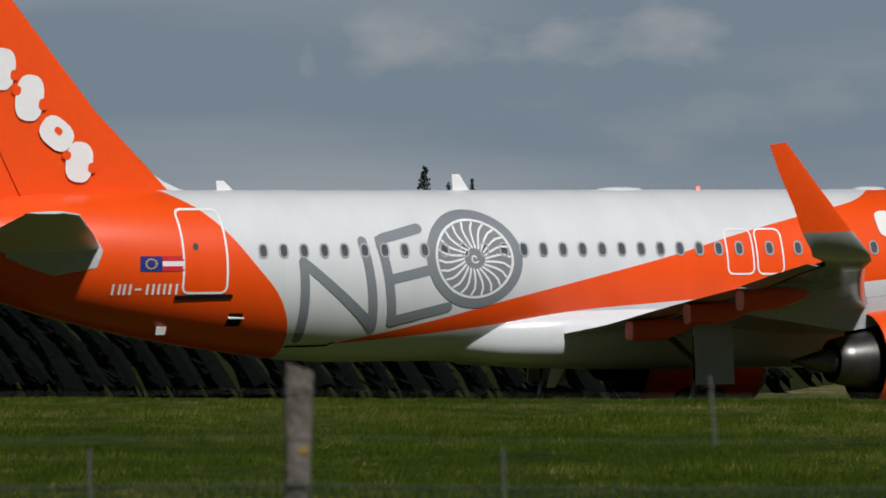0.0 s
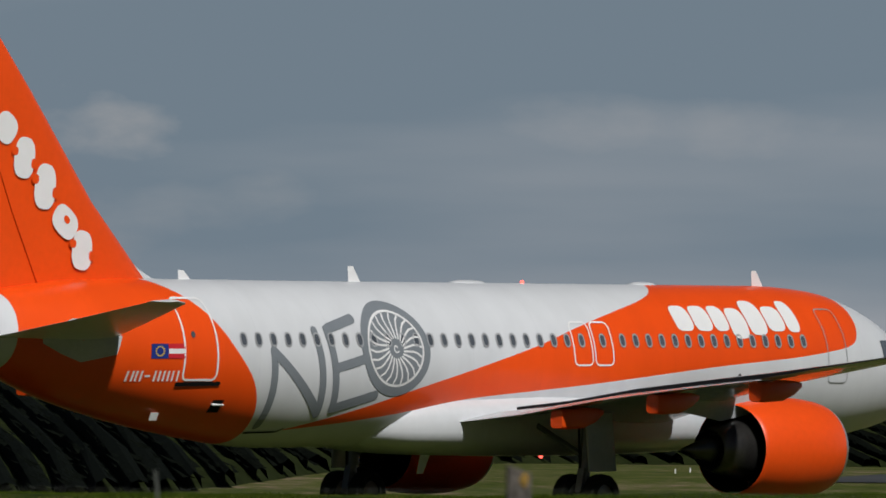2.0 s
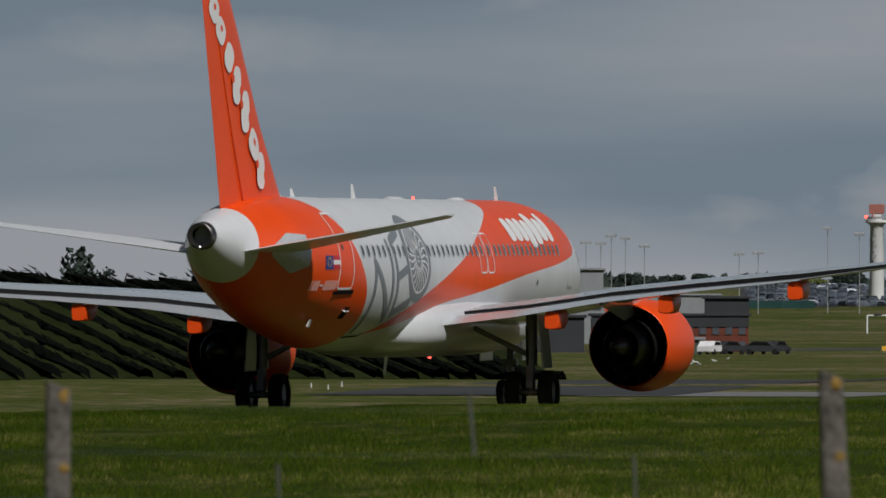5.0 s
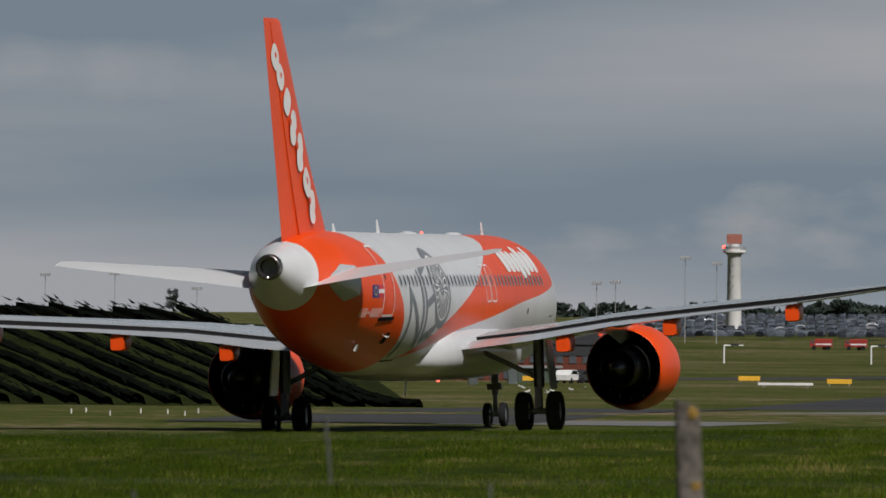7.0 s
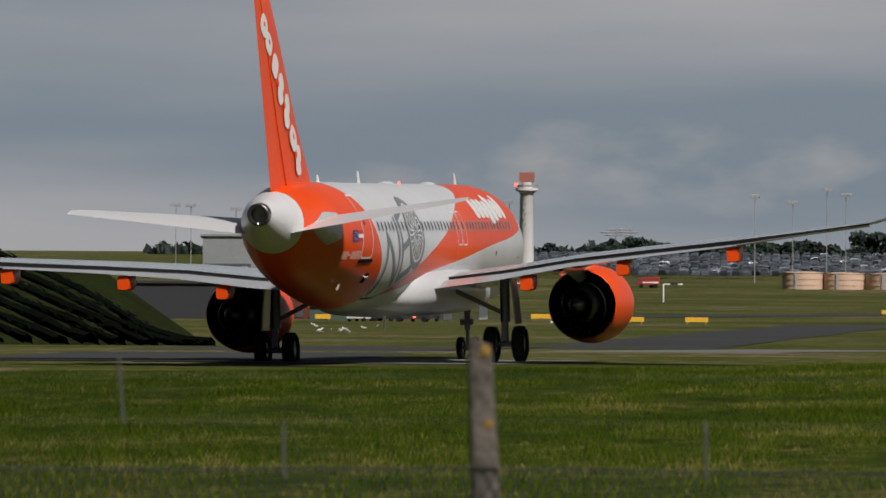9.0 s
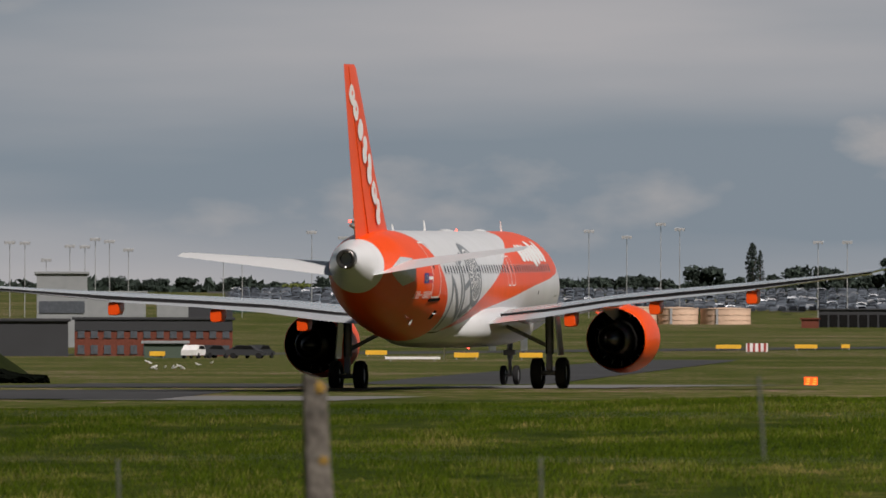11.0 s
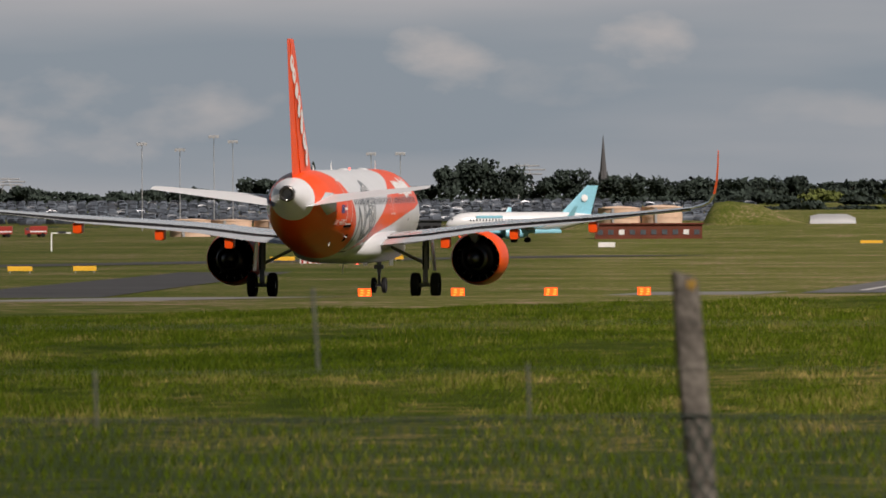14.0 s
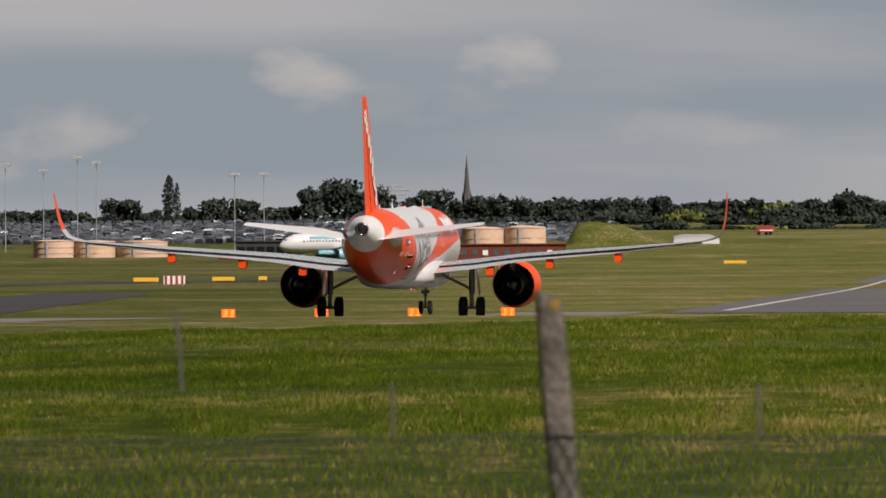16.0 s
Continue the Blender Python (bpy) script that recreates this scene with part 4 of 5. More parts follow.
        part("aerial", blade([((x + 0.28, 0, c + rz - 0.05), (x - 0.20, 0, c + rz - 0.05), 0.1, (0, 1, 0)), ((x - 0.02, 0, c + rz + h), (x - 0.22, 0, c + rz + h), 0.1, (0, 1, 0))]), m_decal_white, plane, "white blade aerial")
    for x, w in ((-0.6, 0.62), (6.4, 0.45)):
        rings = [[(x + w * u, 0.26 * q * math.cos(t), 5.86 + 0.12 * q * math.sin(t)) for t in np.linspace(0, math.pi, 9)] for u, q in ((-1, 0.45), (-0.8, 0.8), (-0.4, 1.0), (0.4, 1.0), (0.8, 0.85), (1, 0.45))]
        smooth(part("dome_aerial", loft(rings, closed=False, caps=False), m_white, plane, "low white aerial blister"), 60)
    part("tail_light", spin([(-0.05, 0.0), (-0.03, 0.03), (0.02, 0.04), (0.03, 0.0)], pose(-20.27, 0.0, 4.62), 12), mat("white_lamp", (1.0, 0.97, 0.9), 0.3, emit=0.9), plane, "small white tail light")
    part("top_beacon", spin([(-0.03, 0.0), (0.0, 0.05), (0.05, 0.04), (0.07, 0.0)], pose(1.6, 0, 5.92, 0, -90, 0), 12), m_beacon, plane, "red glowing beacon")
    part("belly_beacon", spin([(-0.03, 0.0), (0.0, 0.06), (0.05, 0.05), (0.08, 0.0)], pose(2.0, -0.3, 1.57, 0, 90, 0), 12), m_beacon, plane, "red glowing beacon")
    part("belly_aerial", blade([((-2.2, -0.2, 1.66), (-2.6, -0.2, 1.66), 0.1, (0, 1, 0)), ((-2.5, -0.2, 1.15), (-2.75, -0.2, 1.15), 0.1, (0, 1, 0))]), m_decal_white, plane)


markings()


# ---- bank with planted rows ----
def bank():
    azs = np.arange(-18.5, -6.19, 0.1)
    vs, fs = [], []
    prof = ((0.0, 0.0), (0.1, 0.12), (0.8, 0.86), (1.0, 1.0), (1.5, 0.98), (2.4, 0.0))
    for a in azs:
        top, foot = bank_top(a), bank_foot(a)
        for q, k in prof:
            r = foot + (426 - foot) * q if q <= 1 else 426 + (q - 1) * 14
            vs.append(at(a, r, ground_z(a, r) - 0.1 + top * k + 0.12 * noise.noise((a * 3, r * 0.3, 1))))
    n = len(prof)
    for i in range(len(azs) - 1):
        for j in range(n - 1):
            fs.append((i * n + j, (i + 1) * n + j, (i + 1) * n + j + 1, i * n + j + 1))
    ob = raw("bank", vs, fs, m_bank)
    ob.data.polygons.foreach_set("use_smooth", [True] * len(fs))
    tagged(ob, "long earth bank with dark slanting planted rows", "bank", kind="structure")
    # rows: thick dark ridges that slant up the bank and stand above its top
    rng = random.Random(4)
    a = -18.4
    while a < -6.45 - 1.1 + 0.45:
        top = bank_top(a + 0.25)
        pts = []
        for s in np.linspace(0, 1.04, 10):
            az = a - 1.30 * s + 1.1
            k = min(1.06, s) * 1.02
            foot = bank_foot(az)
            r = foot + 0.5 + (425.5 - foot) * min(1, s)
            pts.append(at(az, r, ground_z(az, r) - 0.1 + bank_top(az) * (0.05 + 0.93 * k) + 0.12))
        tip = pts[-1] + Vector((-1.3 - rng.uniform(0, 0.6), -0.2, 0.40 + rng.uniform(0, 0.3)))
        pts.append(tip)
        bm = bmesh.new()
        prev = None
        for i, p in enumerate(pts):
            w = 0.30 + rng.uniform(-0.14, 0.14) if i < len(pts) - 1 else 0.04
            h = 0.28 + rng.uniform(-0.14, 0.14) if i < len(pts) - 1 else 0.05
            ring = [bm.verts.new(p + Vector(q)) for q in ((-w, 0, -0.2), (-w * 0.7, -0.15, h * 0.6), (0, -0.1, h), (w * 0.7, 0.05, h * 0.55), (w, 0.1, -0.2))]
            if prev:
                for j in range(4):
                    bm.faces.new((prev[j], prev[j + 1], ring[j + 1], ring[j]))
            prev = ring
        for p, q in zip(pts, pts[1:]):
            for _ in range(16):
                c = p.lerp(q, rng.random()) + Vector((rng.uniform(-0.35, 0.35), rng.uniform(-0.3, 0.1), rng.uniform(0.0, 0.22)))
                s = rng.uniform(0.12, 0.30)
                bm.faces.new([bm.verts.new(c + Vector(v) * s) for v in ((-0.3, 0, 0), (0.35, 0.2, 0.05), (-0.9 - rng.random(), rng.uniform(-0.4, 0.4), 0.7 + rng.random() * 0.5))])
        bmesh.ops.recalc_face_normals(bm, faces=bm.faces)
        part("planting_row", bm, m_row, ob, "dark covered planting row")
        a += 0.20 * rng.uniform(0.85, 1.15)


def bank_top(a):
    return lerp(a, [-18, -14, -11, -9.6, -8.9, -7.25, -6.9, -6.3, -6.2], [6.2, 5.7, 5.0, 4.5, 4.15, 4.05, 3.7, 0.6, 0.0])


def bank_foot(a):
    return lerp(a, [-18, -12, -11.2, -10.3, -9.5, -9, -6], [243, 243, 262, 330, 395, 408, 412])


bank()


# ---- trees ----
def tree(az, r, el_top, width, material=None, kind="round", label="", category="tree"):
    rng = random.Random(int(az * 1000) + int(r))
    base = ground_z(az, r)
    H = EYE + r * math.tan(radians(el_top)) - base
    W = r * math.tan(radians(width))
    t = new("tree")
    t.matrix_basis = Matrix.Translation(at(az, r, base - 0.1))
    tagged(t, label or "dark green broadleaved tree in full leaf", category, "distant trees")
    bm = bmesh.new()
    add_rod(bm, (0, 0, 0), (0, 0, H * 0.6), max(0.12, H * 0.028), H * 0.012, 7)
    for k in range(4):
        an = rng.uniform(0, 6.28)
        add_rod(bm, (0, 0, H * (0.25 + 0.1 * k)), (math.cos(an) * W * 0.3, math.sin(an) * W * 0.3, H * (0.45 + 0.12 * k)), H * 0.012, H * 0.005, 5)
    part("trunk", bm, m_bark, t)
    vs, fs = [], []
    n = 760
    lobes = []
    for _ in range(9):
        if kind == "round":
            lobes.append((rng.uniform(-0.30, 0.30) * W, rng.uniform(-0.25, 0.25) * W, H * rng.uniform(0.22, 0.80), rng.uniform(0.17, 0.27)))
        else:
            z = rng.uniform(0.12, 0.9)
            lobes.append((0, 0, H * z, 0.5 * (1.02 - z) * (0.9 if kind == "cone" else 1.0) + 0.06))
    for _ in range(n):
        if kind == "poplar":
            z = rng.random()
            rad = W * 0.5 * math.sin(math.pi * min(1, 0.1 + z * 0.9)) ** 0.6 * math.sqrt(rng.random())
            an = rng.uniform(0, 6.28)
            c = Vector((rad * math.cos(an), rad * math.sin(an), H * (0.06 + 0.93 * z)))
            s = W * rng.uniform(0.06, 0.15)
        elif kind == "cone":
            z = rng.random() ** 1.3
            rad = W * 0.5 * (1 - z) ** 0.8 * math.sqrt(rng.random()) * rng.uniform(0.8, 1.1)
            an = rng.uniform(0, 6.28)
            c = Vector((rad * math.cos(an), rad * math.sin(an), H * (0.08 + 0.92 * z)))
            s = W * rng.uniform(0.06, 0.14)
        else:
            lx, ly, lz, lr = rng.choice(lobes)
            d = Vector((rng.gauss(0, 1), rng.gauss(0, 1), rng.gauss(0, 1))).normalized() * rng.random() ** 0.35
            c = Vector((lx + d.x * lr * W, ly + d.y * lr * W, lz + d.z * lr * min(W, H) * 1.0))
            c.z = max(H * 0.08, min(H * 0.99, c.z))
            s = W * rng.uniform(0.035, 0.085)
        k = len(vs)
        for _q in range(4):
            q = Vector((rng.gauss(0, 1), rng.gauss(0, 1), rng.gauss(0, 1))).normalized() * s
            vs.append(c + q)
        fs += [(k, k + 1, k + 2), (k, k + 2, k + 3), (k, k + 1, k + 3), (k + 1, k + 2, k + 3)]
    raw("crown", vs, fs, material or m_leaf, t)


for az, el, w, k in ((-13.50, 1.012, 0.15, "poplar"), (-14.08, 0.885, 0.12, "round"), (-13.88, 0.853, 0.16, "round"), (-13.35, 0.915, 0.08, "poplar"), (-13.20, 0.93, 0.10, "poplar"), (-14.45, 0.87, 0.2, "round"), (-12.0, 0.80, 0.5, "round"), (-11.5, 0.81, 0.55, "round"), (-11.05, 0.74, 0.5, "round"), (-12.9, 0.74, 0.6, "round"), (-10.5, 0.60, 0.5, "round"), (-10.25, 0.63, 0.40, "round"), (-9.98, 0.65, 0.42, "round"), (-9.74, 0.60, 0.30, "round"), (-9.30, 0.65, 0.46, "round"), (-9.02, 0.57, 0.30, "round")):
    tree(az, 620, el, w, None, k, "dark conifer beside the airfield" if k == "poplar" else "")
for az, el, w in ((-7.76, 0.50, 0.1), (-5.76, 0.42, 0.16), (-5.5, 0.40, 0.2), (-5.29, 0.41, 0.2), (-5.03, 0.42, 0.22), (-4.8, 0.38, 0.2), (-4.6, 0.37, 0.2), (-4.39, 0.42, 0.22), (-4.05, 0.40, 0.2), (-3.7, 0.40, 0.28), (-3.44, 0.445, 0.3), (-3.15, 0.40, 0.3), (-2.95, 0.41, 0.28), (-2.75, 0.42, 0.28), (-2.52, 0.43, 0.28), (-2.32, 0.42, 0.25), (-2.04, 0.49, 0.30), (-1.86, 0.42, 0.2), (-1.58, 0.44, 0.2), (-1.38, 0.49, 0.30), (-1.15, 0.47, 0.28), (-0.95, 0.44, 0.25), (-0.82, 0.56, 0.34), (-0.62, 0.62, 0.40), (-0.43, 0.57, 0.30), (-0.22, 0.49, 0.30), (-0.02, 0.53, 0.30), (0.10, 0.47, 0.2), (0.26, 0.50, 0.26)):
    tree(az, 2850, el, w, m_leaf_pale if az in (-4.6,) else None)
tree(-1.73, 2800, 0.637, 0.085, None, "poplar", "tall narrow dark poplar")
tree(-1.68, 2810, 0.59, 0.05, None, "poplar", "tall narrow dark poplar")
rng = random.Random(8)
a = 0.36
while a < 4.4:
    for row, (r, e) in enumerate(((2850, 0.47), (2650, 0.38), (2480, 0.29))):
        tree(a + rng.uniform(-0.04, 0.04) + 0.05 * row, r, e + rng.uniform(-0.05, 0.04), rng.uniform(0.24, 0.36), m_leaf_pale if rng.random() < 0.06 else None)
    a += 0.19


def far_woods():
    rng = np.random.default_rng(11)
    vs, fs = [], []
    for _ in range(9000):
        az = rng.uniform(-6.6, 4.6)
        r = rng.uniform(2860, 3100)
        el = 0.36 + 0.05 * noise.noise((az * 3.1, 0, 0)) + 0.03 * noise.noise((az * 13, 1, 0)) + (0.06 if az > 0.2 else 0)
        c = at(az, r, EYE + r * math.tan(radians(0.20 + (el - 0.20) * rng.random() ** 0.6)))
        s, k = rng.uniform(1.2, 3.0), len(vs)
        for _q in range(4):
            q = Vector(rng.normal(size=3)).normalized() * s
            vs.append(c + q)
        fs += [(k, k + 1, k + 2), (k, k + 2, k + 3), (k, k + 1, k + 3), (k + 1, k + 2, k + 3)]
    tagged(raw("far_woods", vs, fs, m_leaf), "dark distant belt of trees on the horizon", "trees", kind="stuff")


far_woods()


# ---- buildings ----
def block(name, az0, az1, r, z0, el_top, depth, material, label, category="building", roof=None):
    """A long building across the line of sight, on a base at height z0."""
    a, b = at(az0, r), at(az1, r)
    h = EYE + r * math.tan(radians(el_top)) - z0
    mid, d = (a + b) / 2, b - a
    m = Matrix.Translation((mid.x, mid.y, z0)) @ Matrix.Rotation(math.atan2(d.y, d.x), 4, "Z")
    e = new(name)
    e.matrix_basis = m
    tagged(e, label, category)
    part("wall", box((0, depth / 2, h / 2 - 0.5), (d.length, depth, h + 1), None, 0.05), material, e)
    part("roof", box((0, depth / 2, h + 0.15), (d.length + 0.6, depth + 0.6, 0.3), None, 0.05), roof or material, e)
    return e, d.length, h


g1000 = ground_z(0, 1000)
e, L, h = block("brick_building", -6.02, -5.02, 1000, g1000 - 0.6, 0.14, 12, m_brick, "two-storey red brick building with a dark upper band", roof=m_slate)
part("upper_band", box((0, -0.06, h - 0.6), (L, 0.14, 1.2)), m_slate, e, "dark cladding band")
for k in range(12):
    for z in (h * 0.30, h * 0.68):
        w = part("window", box((-L / 2 + (k + 0.5) * L / 12, -0.03, z), (0.75, 0.1, 0.9)), m_glass, e)
        part("sill", box((-L / 2 + (k + 0.5) * L / 12, -0.05, z - 0.5), (0.9, 0.12, 0.08)), m_stone, w)
e, L, h = block("dark_shed", -6.95, -6.06, 990, g1000 - 0.6, 0.13, 14, m_slate, "long low dark clad shed")
e, L, h = block("roof_plant", -5.30, -5.02, 1003, g1000 + 3.2, 0.25, 6, m_slate, "dark plant room above the brick building", "plant room")
e, L, h = block("hut", -5.58, -5.31, 960, 0.35 - 0.6, -0.01, 2.5, mat("hut_green", (0.05, 0.075, 0.055), 0.7), "low dark green hut with a pale roof", "hut", m_hangar)
e, L, h = block("pier_building", -6.26, -5.94, 1200, 1.3, 0.43, 40, m_hangar, "pale grey terminal pier")
part("window", box((0, -0.05, h * 0.55), (L * 0.9, 0.14, 1.6)), m_glass, e)
for a0, a1, el in ((-6.05, -5.57, 0.31), (-5.5, -5.2, 0.27)):
    block("white_building", a0, a1, 1500, 2.4, el, 20, m_hangar, "low white airport building")
e, L, h = block("dark_shed", -1.31, -0.87, 1850, ground_z(0, 1850) - 0.5, 0.21, 20, m_slate, "long dark clad shed by the apron")
for k in range(7):
    part("roller_door", box((-L / 2 + (k + 0.5) * L / 7, -0.06, 1.6), (L / 9, 0.14, 3.0)), m_near_black, e)
block("brick_hut", -1.42, -1.31, 1840, ground_z(0, 1840) - 0.5, 0.15, 4, m_brick, "small red brick hut", "hut")
e, L, h = block("low_brick_building", 0.10, 0.78, 1830, ground_z(0, 1830) - 0.5, 0.182, 10, m_brick, "low brown brick service building")
for k in range(10):
    part("window", box((-L / 2 + (k + 0.5) * L / 10, -0.04, h * 0.55), (1.1, 0.1, 1.0)), m_decal_white if k in (2, 8) else m_glass, e)


def tank(az, r, width, el0, el1):
    R = r * math.tan(radians(width / 2))
    z0 = ground_z(az, r) - 0.3
    h = EYE + r * math.tan(radians(el1)) - z0
    e = new("storage_tank")
    e.matrix_basis = Matrix.Translation(at(az, r, z0))
    tagged(e, "squat beige painted fuel storage tank", "storage tank", "fuel tanks")
    up = Matrix.Rotation(radians(-90), 4, "Y")
    smooth(part("shell", spin([(0, R), (h * 0.92, R), (h * 0.92, R * 0.99)], up, 36), m_tank, e), 40)
    smooth(part("roof", spin([(h * 0.92, R * 0.99), (h * 0.98, R * 0.6), (h, 0.0)], up, 36), m_tank, e), 50)
    for k in (0.3, 0.6, 0.92):
        part("hoop", spin([(h * k - 0.08, R + 0.01), (h * k - 0.08, R + 0.1), (h * k + 0.08, R + 0.1), (h * k + 0.08, R + 0.01)], up, 36), m_tank, e)
    part("ladder", box((-R * 0.3, -R * 0.97, h * 0.46), (0.5, 0.15, h * 0.9)), m_pole, e)


for az, w, e1 in ((-2.46, 0.26, 0.232), (-2.20, 0.26, 0.228), (-1.90, 0.32, 0.225), (0.255, 0.27, 0.300), (0.525, 0.26, 0.306)):
    tank(az, 1900, w, 0.06, e1)


def control_tower():
    r, az = 2300, -4.21
    z0 = ground_z(az, r)
    h = EYE + r * math.tan(radians(0.845)) - z0
    e = new("radar_tower")
    e.matrix_basis = Matrix.Translation(at(az, r, z0))
    tagged(e, "tall white concrete tower with a reddish radar head", "tower")
    up = Matrix.Rotation(radians(-90), 4, "Y")
    k = r * math.tan(radians(0.1)) / 2
    smooth(part("shaft", spin([(-1, k * 0.95), (h * 0.78, k * 0.86), (h * 0.80, k * 1.05)], up, 24), m_tower, e), 40)
    part("gallery", spin([(h * 0.80, k * 1.05), (h * 0.815, k * 1.45), (h * 0.84, k * 1.45), (h * 0.84, 0)], up, 24), m_tower, e)
    part("rail", spin([(h * 0.85, k * 1.42), (h * 0.875, k * 1.42)], up, 24), m_pole, e)
    part("radar_base", spin([(h * 0.84, k * 0.7), (h * 0.9, k * 0.65), (h * 0.9, 0)], up, 16), m_tower, e)
    part("radar_head", box((0, 0, h * 0.955), (k * 1.9, k * 0.9, h * 0.10), None, 0.2), m_rust, e, "reddish radar housing")
    part("warning_light", spin([(0, 0.0), (0.1, 0.5), (0.8, 0.4), (0.9, 0)], pose(-k * 1.3, -k * 0.6, h * 0.855) @ up, 10), m_beacon, e, "red warning light")
    for z in (0.45, 0.55, 0.66):
        part("stair_window", box((-k * 0.2, -k * 0.93, h * z), (0.4, 0.3, 1.6), Matrix.Rotation(radians(25), 4, "Y")), m_pole, e)


control_tower()


def mast(az, el, r=2000):
    z0 = ground_z(az, r)
    h = EYE + r * math.tan(radians(el)) - z0
    e = new("mast_light")
    e.matrix_basis = Matrix.Translation(at(az, r, z0))
    tagged(e, "tall grey floodlight mast with a flat lamp head", "light mast", "floodlight masts")
    part("pole", rod((0, 0, -0.3), (0, 0, h), 0.11, 0.07, 8), m_pole, e)
    part("lamp_head", box((0, 0, h - 0.2), (2.3, 1.2, 0.40), None, 0.1), m_pole, e)
    for dx in (-0.8, 0, 0.8):
        part("lamp", box((dx, -0.75, h - 0.5), (0.6, 0.5, 0.4), None, 0.05), m_pole, e)


for az, el in ((-8.57, .57), (-8.13, .58), (-7.61, .49), (-6.43, .636), (-6.335, .633), (-6.20, .526), (-6.05, .614), (-5.955, .61), (-5.89, .658), (-5.80, .644), (-5.68, .591), (-5.08, .541), (-4.96, .55), (-4.52, .705), (-4.32, .67), (-2.765, .715), (-2.525, .678), (-2.31, .76), (-2.19, .728), (-1.315, .647), (-1.13, .647)):
    mast(az, el)


def church():
    r, az = 2950, 0.155
    z0 = ground_z(az, r)
    h = EYE + r * math.tan(radians(0.75)) - z0
    zs = EYE + r * math.tan(radians(0.47)) - z0
    w = r * math.tan(radians(0.048))
    e = new("church")
    e.matrix_basis = Matrix.Translation(at(az, r, z0)) @ Matrix.Rotation(radians(20), 4, "Z")
    tagged(e, "stone church tower with a slender spire", "church")
    part("tower", box((0, 0, zs / 2 - 1), (w, w, zs + 2), None, 0.1), m_stone, e)
    part("spire", rod((0, 0, zs), (0, 0, h), w * 0.58, 0.05, 8), m_stone, e, "slender stone spire")
    for sx in (-1, 1):
        for sy in (-1, 1):
            part("pinnacle", rod((sx * w * 0.43, sy * w * 0.43, zs), (sx * w * 0.43, sy * w * 0.43, zs + 3), 0.35, 0.02, 6), m_stone, e)


church()


def pylon(az, r, el):
    z0 = ground_z(az, r)
    h = EYE + r * math.tan(radians(el)) - z0
    e = new("power_pylon")
    e.matrix_basis = Matrix.Translation(at(az, r, z0))
    tagged(e, "grey lattice electricity pylon", "pylon", "pylons")
    for sx in (-1, 1):
        for sy in (-1, 1):
            part("leg", rod((sx * 3, sy * 3, 0), (sx * 0.4, sy * 0.4, h), 0.18, 0.10, 6), m_pole, e)
    for z, w in ((0.72, 5.0), (0.83, 6.0), (0.93, 4.0)):
        part("cross_arm", rod((-w, 0, h * z), (w, 0, h * z), 0.22, n=6), m_pole, e)


pylon(-0.33, 2900, 0.575)
pylon(-3.62, 2900, 0.50)


# ---- car park ----
def cars():
    rng = np.random.default_rng(3)
    vs, fs = [], []

    def car(p, turn, s):
        k = len(vs)
        c, sn = math.cos(turn), math.sin(turn)
        L, W = 4.3 * s, 1.75 * s
        outline = [(-L / 2, 0.35), (L / 2, 0.35), (L / 2, 0.8), (L * 0.28, 0.95), (L * 0.12, 1.45), (-L * 0.28, 1.45), (-L * 0.42, 0.98), (-L / 2, 0.9)]
        for y in (-W / 2, W / 2):
            for x, z in outline:
                yy = y * (0.82 if z > 1.2 else 1)
                vs.append((p.x + x * c - yy * sn, p.y + x * sn + yy * c, p.z + z * (1.0 + 0.5 * (s > 1.12))))
        n = len(outline)
        fs.append(tuple(range(k, k + n))[::-1])
        fs.append(tuple(range(k + n, k + 2 * n)))
        for i in range(n):
            j = (i + 1) % n
            fs.append((k + i, k + j, k + n + j, k + n + i))

    for r in np.arange(2120, 2780, 17):
        for az in np.arange(-5.0, 1.1, 0.064):
            if rng.random() < 0.84:
                a = az + rng.uniform(-0.012, 0.012)
                car(at(a, r + rng.uniform(-1, 1), ground_z(a, r)), radians(90 + rng.uniform(-6, 6)) if rng.random() < 0.88 else rng.uniform(0, 0.3), rng.uniform(0.92, 1.10))
    ob = raw("parked_cars", vs, fs, m_car)
    tagged(ob, "hundreds of parked cars packed in rows", "cars", kind="stuff")
    strip("car_park", [at(a, 2450).to_2d()[:] for a in np.arange(-5.2, 1.2, 0.4)], 640, m_asphalt, 0.0, "asphalt car park on a slope")


cars()


